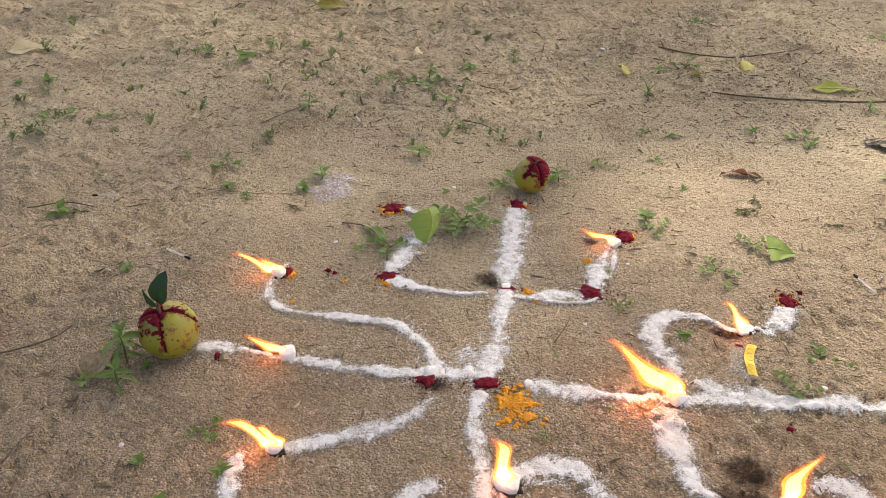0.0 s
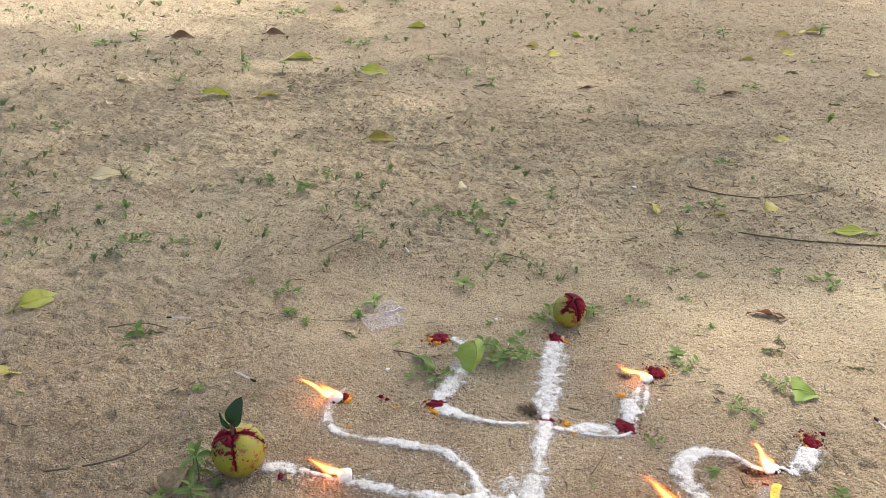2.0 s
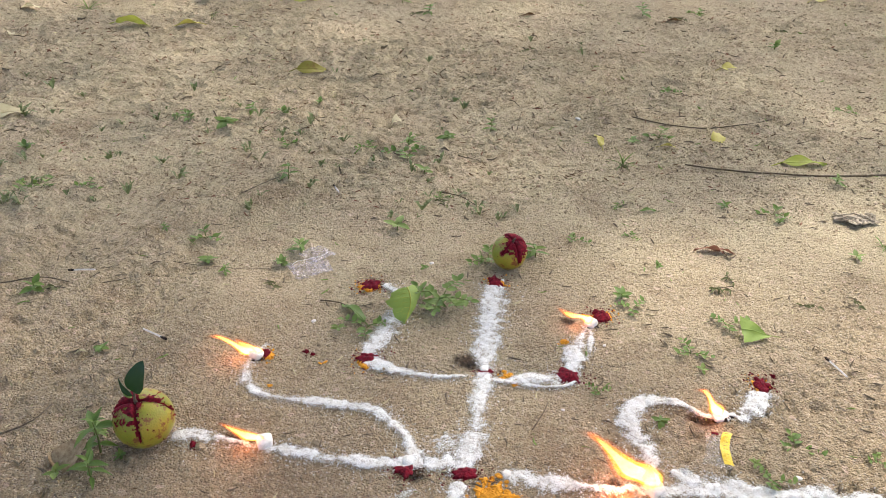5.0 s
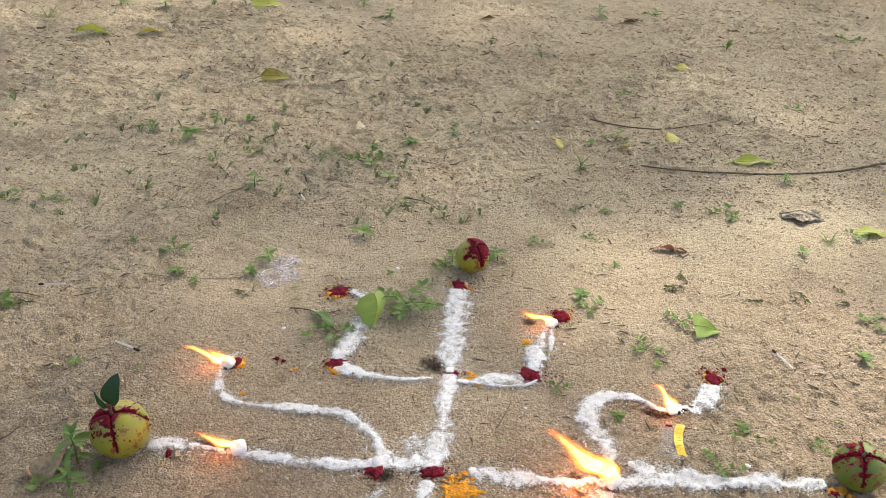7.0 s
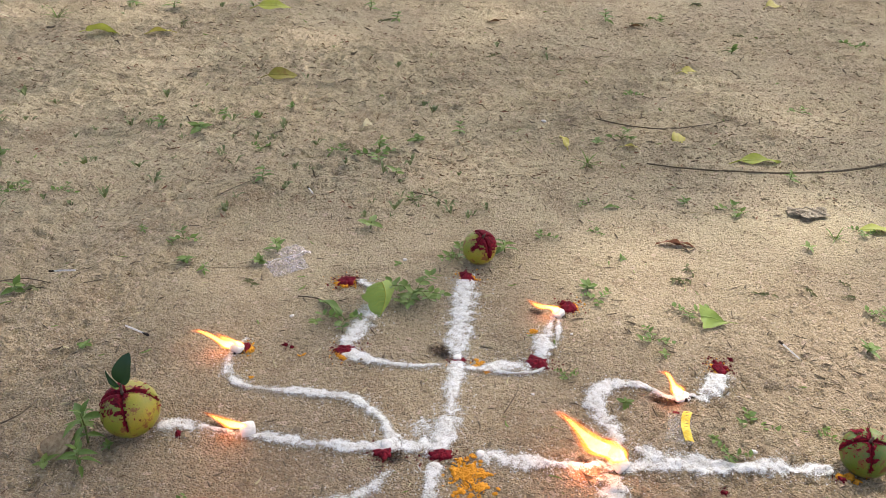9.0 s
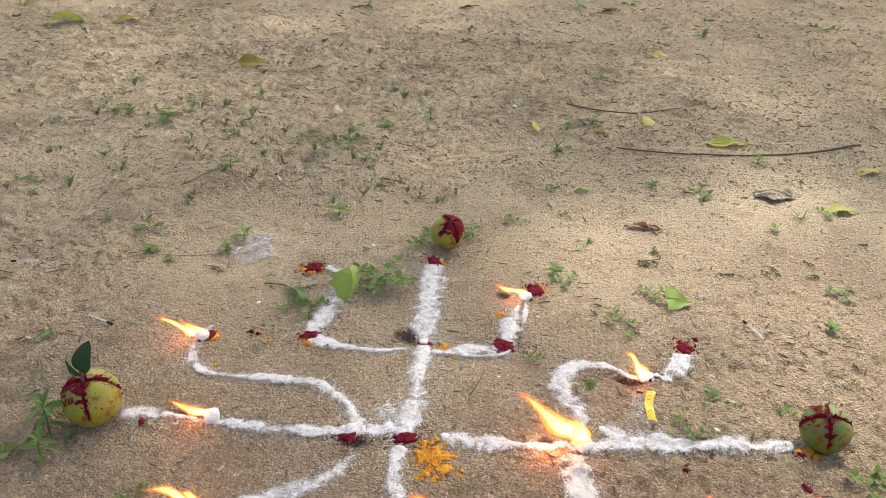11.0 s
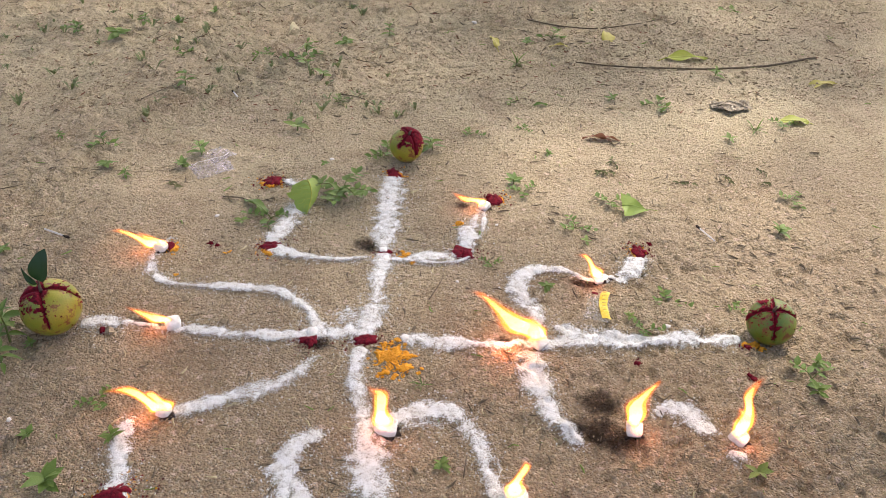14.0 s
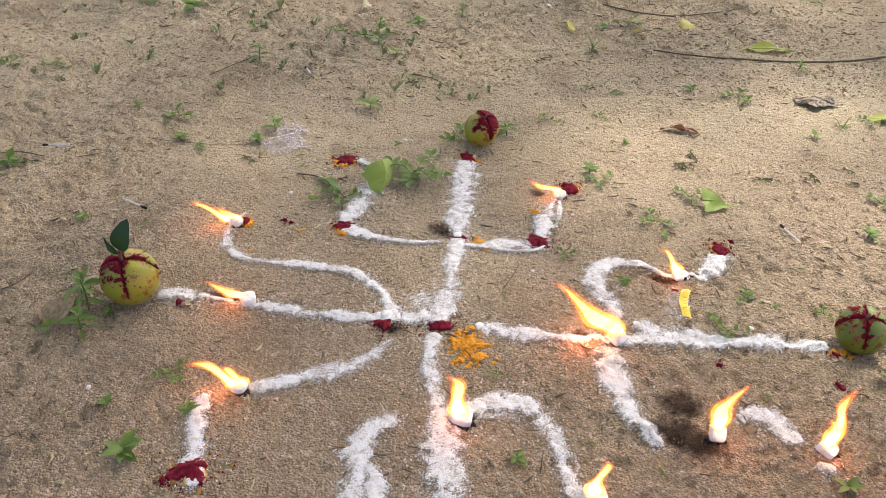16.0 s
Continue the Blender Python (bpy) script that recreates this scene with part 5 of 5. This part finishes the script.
def soil_crumbs(count, small, large, seed, near=0.38):
    x, y, g = strewn(count, near, 5.5, seed)
    base = np.array([(1, 0, 0), (-1, 0, 0), (0, 1, 0), (0, -1, 0), (0, 0, 1), (0, 0, -1), (0.6, 0.6, 0.5), (-0.6, 0.5, 0.5)], float)
    tris = np.array([(0, 6, 4), (6, 2, 4), (2, 7, 4), (7, 1, 4), (1, 3, 4), (3, 0, 4), (0, 2, 6), (2, 1, 7), (2, 0, 5), (1, 2, 5), (3, 1, 5), (0, 3, 5)])
    n = len(x)
    s = small * (large / small) ** (g.rand(n) ** 2.2) * (0.9 + 0.10 * y)
    a = g.rand(n) * 6.283
    v = base[None] * (0.65 + 0.7 * g.rand(n, 8, 1)) * s[:, None, None]
    v[..., 2] *= 0.65
    c, d = np.cos(a)[:, None], np.sin(a)[:, None]
    vx, vy = v[..., 0] * c - v[..., 1] * d, v[..., 0] * d + v[..., 1] * c
    P = np.stack([vx + x[:, None], vy + y[:, None], v[..., 2] + (height(x, y) + s * 0.2)[:, None]], -1).reshape(-1, 3)
    F = (tris[None] + 8 * np.arange(n)[:, None, None]).reshape(-1, 3)
    solid("soil_crumbs", mesh_data("soil_crumbs", P.tolist(), F.tolist(), CLOD, False), Matrix(), "loose crumbs of brown sandy soil strewn about", "soil", kind="stuff")


def plant_bits(count, material, seed, long, name, label, near=0.38, slim=1.0):
    x, y, g = strewn(count, near, 5.5, seed)
    n = len(x)
    L = long * (0.35 + 0.9 * g.rand(n) ** 2) * (0.8 + 0.3 * y)
    w = L * (0.04 + 0.07 * g.rand(n)) * slim
    a = g.rand(n) * 6.283
    bend = (g.rand(n) - 0.5) * 0.8
    verts = []
    for q, (s, k) in enumerate(((-0.5, -1), (-0.5, 1), (0.0, -1), (0.0, 1), (0.5, -0.3), (0.5, 0.3), (0.0, 0))):
        px, py = s * L, k * w + bend * L * (s * s - 0.1)
        X, Y = x + px * np.cos(a) - py * np.sin(a), y + px * np.sin(a) + py * np.cos(a)
        lift = 0.0016 + (w * 1.1 if q == 6 else 0) + (g.rand(n) * 0.15 * L if s > 0.2 else 0)
        verts.append(np.stack([X, Y, height(X, Y) + lift], -1))
    P = np.stack(verts, 1).reshape(-1, 3)
    tris = np.array([(0, 2, 6), (0, 6, 1), (1, 6, 3), (2, 4, 6), (4, 5, 6), (5, 3, 6)])
    F = (tris[None] + 7 * np.arange(n)[:, None, None]).reshape(-1, 3)
    solid(name, mesh_data(name, P.tolist(), F.tolist(), material, False), Matrix(), label, "plant litter", kind="stuff")


def seedlings(count, seed):
    """Sprouts of a few upright blades."""
    g = np.random.RandomState(seed)
    y = 1.25 + 4.0 * g.rand(count) ** 1.6
    x = (g.rand(count) * 2 - 1) * (0.33 + 0.58 * y)
    keep = vnoise(x * 1.3, y * 1.3, 51) > 0.42 + 0.22 * g.rand(count)
    x, y = x[keep], y[keep]
    P, F = [], []
    for px, py in zip(x, y):
        tall = (0.006 + 0.016 * g.rand()) * (0.8 + 0.25 * py)
        z = hz(px, py) - 0.002
        for _ in range(g.randint(3, 7)):
            a, out = g.rand() * 6.283, tall * (0.4 + 0.9 * g.rand())
            c, s, w = math.cos(a), math.sin(a), tall * (0.10 + 0.10 * g.rand())
            k = len(P)
            P += [(px, py, z), (px + c * out * 0.5 - s * w, py + s * out * 0.5 + c * w, z + tall * 0.7), (px + c * out * 0.5 + s * w, py + s * out * 0.5 - c * w, z + tall * 0.65), (px + c * out, py + s * out, z + tall * (0.4 + 0.6 * g.rand()))]
            F += [(k, k + 1, k + 2), (k + 1, k + 3, k + 2)]
    solid("seedlings", mesh_data("seedlings", P, F, SPROUT, False), Matrix(), "tiny green seedlings scattered over the trodden sand", "seedlings", kind="stuff")


seedlings(900, 77)
soil_crumbs(40000, 0.0008, 0.0032, 11)
soil_crumbs(420, 0.0025, 0.0060, 13)
soil_crumbs(16000, 0.0016, 0.0046, 17, 1.3)
plant_bits(8000, BROWN, 31, 0.0085, "dry_leaf_bits", "brown crumbled bits of dry leaf on the trodden sand", 1.3, 1.2)
plant_bits(2600, RUSSET, 37, 0.008, "russet_leaf_crumbs", "reddish-brown crumbs of dry leaf on the sand", 1.2, 1.5)
plant_bits(2200, BROWN, 33, 0.006, "brown_leaf_crumbs", "small brown crumbs of dry leaf on the sand", 0.38, 1.4)
plant_bits(5200, TWIG, 21, 0.013, "dry_stalk_bits", "dark bits of dry stalk strewn on the sand")
plant_bits(2600, TWIG, 29, 0.020, "dry_twiglet_bits", "brown bits of broken twig strewn on the sand", 1.5, 0.6)
plant_bits(1500, STRAW, 23, 0.011, "straw_bits", "pale bits of straw strewn on the sand")
plant_bits(700, GREEN, 25, 0.012, "green_bits", "tiny green seedlings and leaf bits in the sand")


# ---- unseen shade tree ----
def shade_tree():
    """Unseen, added for shade on the sunny side; crown hangs between sun and sand."""
    tx, ty = 5.6, 9.5
    tree = thing("tree", Matrix.Translation((tx, ty, 0)), "unseen leafy tree added to shade the sand", "tree")
    trunk = spline([(0, 0, -0.1), (0.1, 0.05, 2.5), (-0.1, 0.3, 5.0), (-0.4, 0.8, 7.0)], 0.5)
    v, f = tube(trunk, np.linspace(0.30, 0.14, len(trunk)), 12)
    part("trunk", mesh_data("trunk", v, f, BARK), tree)
    for lx, ly, lz in ((-5.4, -1.4, 8.6), (-3.6, 1.6, 8.8), (-1.0, 1.8, 8.8), (0.4, -3.4, 8.8), (-4.2, -4.0, 8.6), (-2.0, -5.2, 8.8)):
        c = spline([(-0.2, 0.5, 5.6), (-0.2 + (lx + 0.2) * 0.45, 0.5 + (ly - 0.5) * 0.45, 7.6), (lx, ly, lz)], 0.5)
        v, f = tube(c, np.linspace(0.11, 0.025, len(c)), 8)
        part("limb", mesh_data("limb", v, f, BARK), tree)
    g = np.random.RandomState(8)
    n = 96000
    z = 7.6 + 1.5 * g.rand(n)
    sx, sy = g.rand(n) * 15 - 9.0, g.rand(n) * 19.4 - 12.0
    x, y = sx + SUN_FROM.x / SUN_FROM.z * z, sy + SUN_FROM.y / SUN_FROM.z * z
    rag = 0.7 * (vnoise(sx * 5, sy * 5, 41) - 0.5)
    # crown gaps and leaf density are set to shape sun patches on the sand
    near = np.hypot((sx - 0.80) / 0.50, (sy - 0.95) / 0.42) + rag
    far = np.hypot((sx + 2.1) / 1.2, (sy - 4.4) / 1.0) + rag
    edge = np.hypot((sx + 1.8) / 7.0, (sy + 2.4) / 9.7) + 0.3 * (vnoise(sx, sy, 43) - 0.5)
    thick = 0.98 - 0.24 * smooth(0.7, 1.3, sy) - 0.15 * smooth(1.6, 2.8, sy) + 0.16 * smooth(0.3, 1.3, sx) * smooth(1.6, 2.4, sy) + 0.20 * smooth(0.1, 1.2, sx) * smooth(2.0, 2.9, sy) - 0.10 * smooth(-0.1, -0.9, sx) * smooth(1.0, 1.6, sy)
    keep = ((near > 1) | (g.rand(n) < 0.08)) & (far > 1) & (edge < 1) & (g.rand(n) < thick)
    x, y, z = x[keep] - tx, y[keep] - ty, z[keep]
    n = len(x)
    a, b, L = g.rand(n) * 6.283, (g.rand(n) - 0.5) * 1.2, 0.07 + 0.04 * g.rand(n)
    verts = []
    for s, k in ((-1, 0), (-0.2, -0.5), (-0.2, 0.5), (1, 0)):
        px, py = s * L, k * L
        verts.append(np.stack([x + px * np.cos(a) - py * np.sin(a), y + px * np.sin(a) + py * np.cos(a), z + px * b * 0.5 + abs(k) * L * 0.3], -1))
    P = np.stack(verts, 1).reshape(-1, 3)
    F = (np.array([(0, 1, 2), (1, 3, 2)])[None] + 4 * np.arange(n)[:, None, None]).reshape(-1, 3)
    part("crown", mesh_data("crown", P.tolist(), F.tolist(), GREEN, False), tree, "crown of many mid-green leaves")


shade_tree()
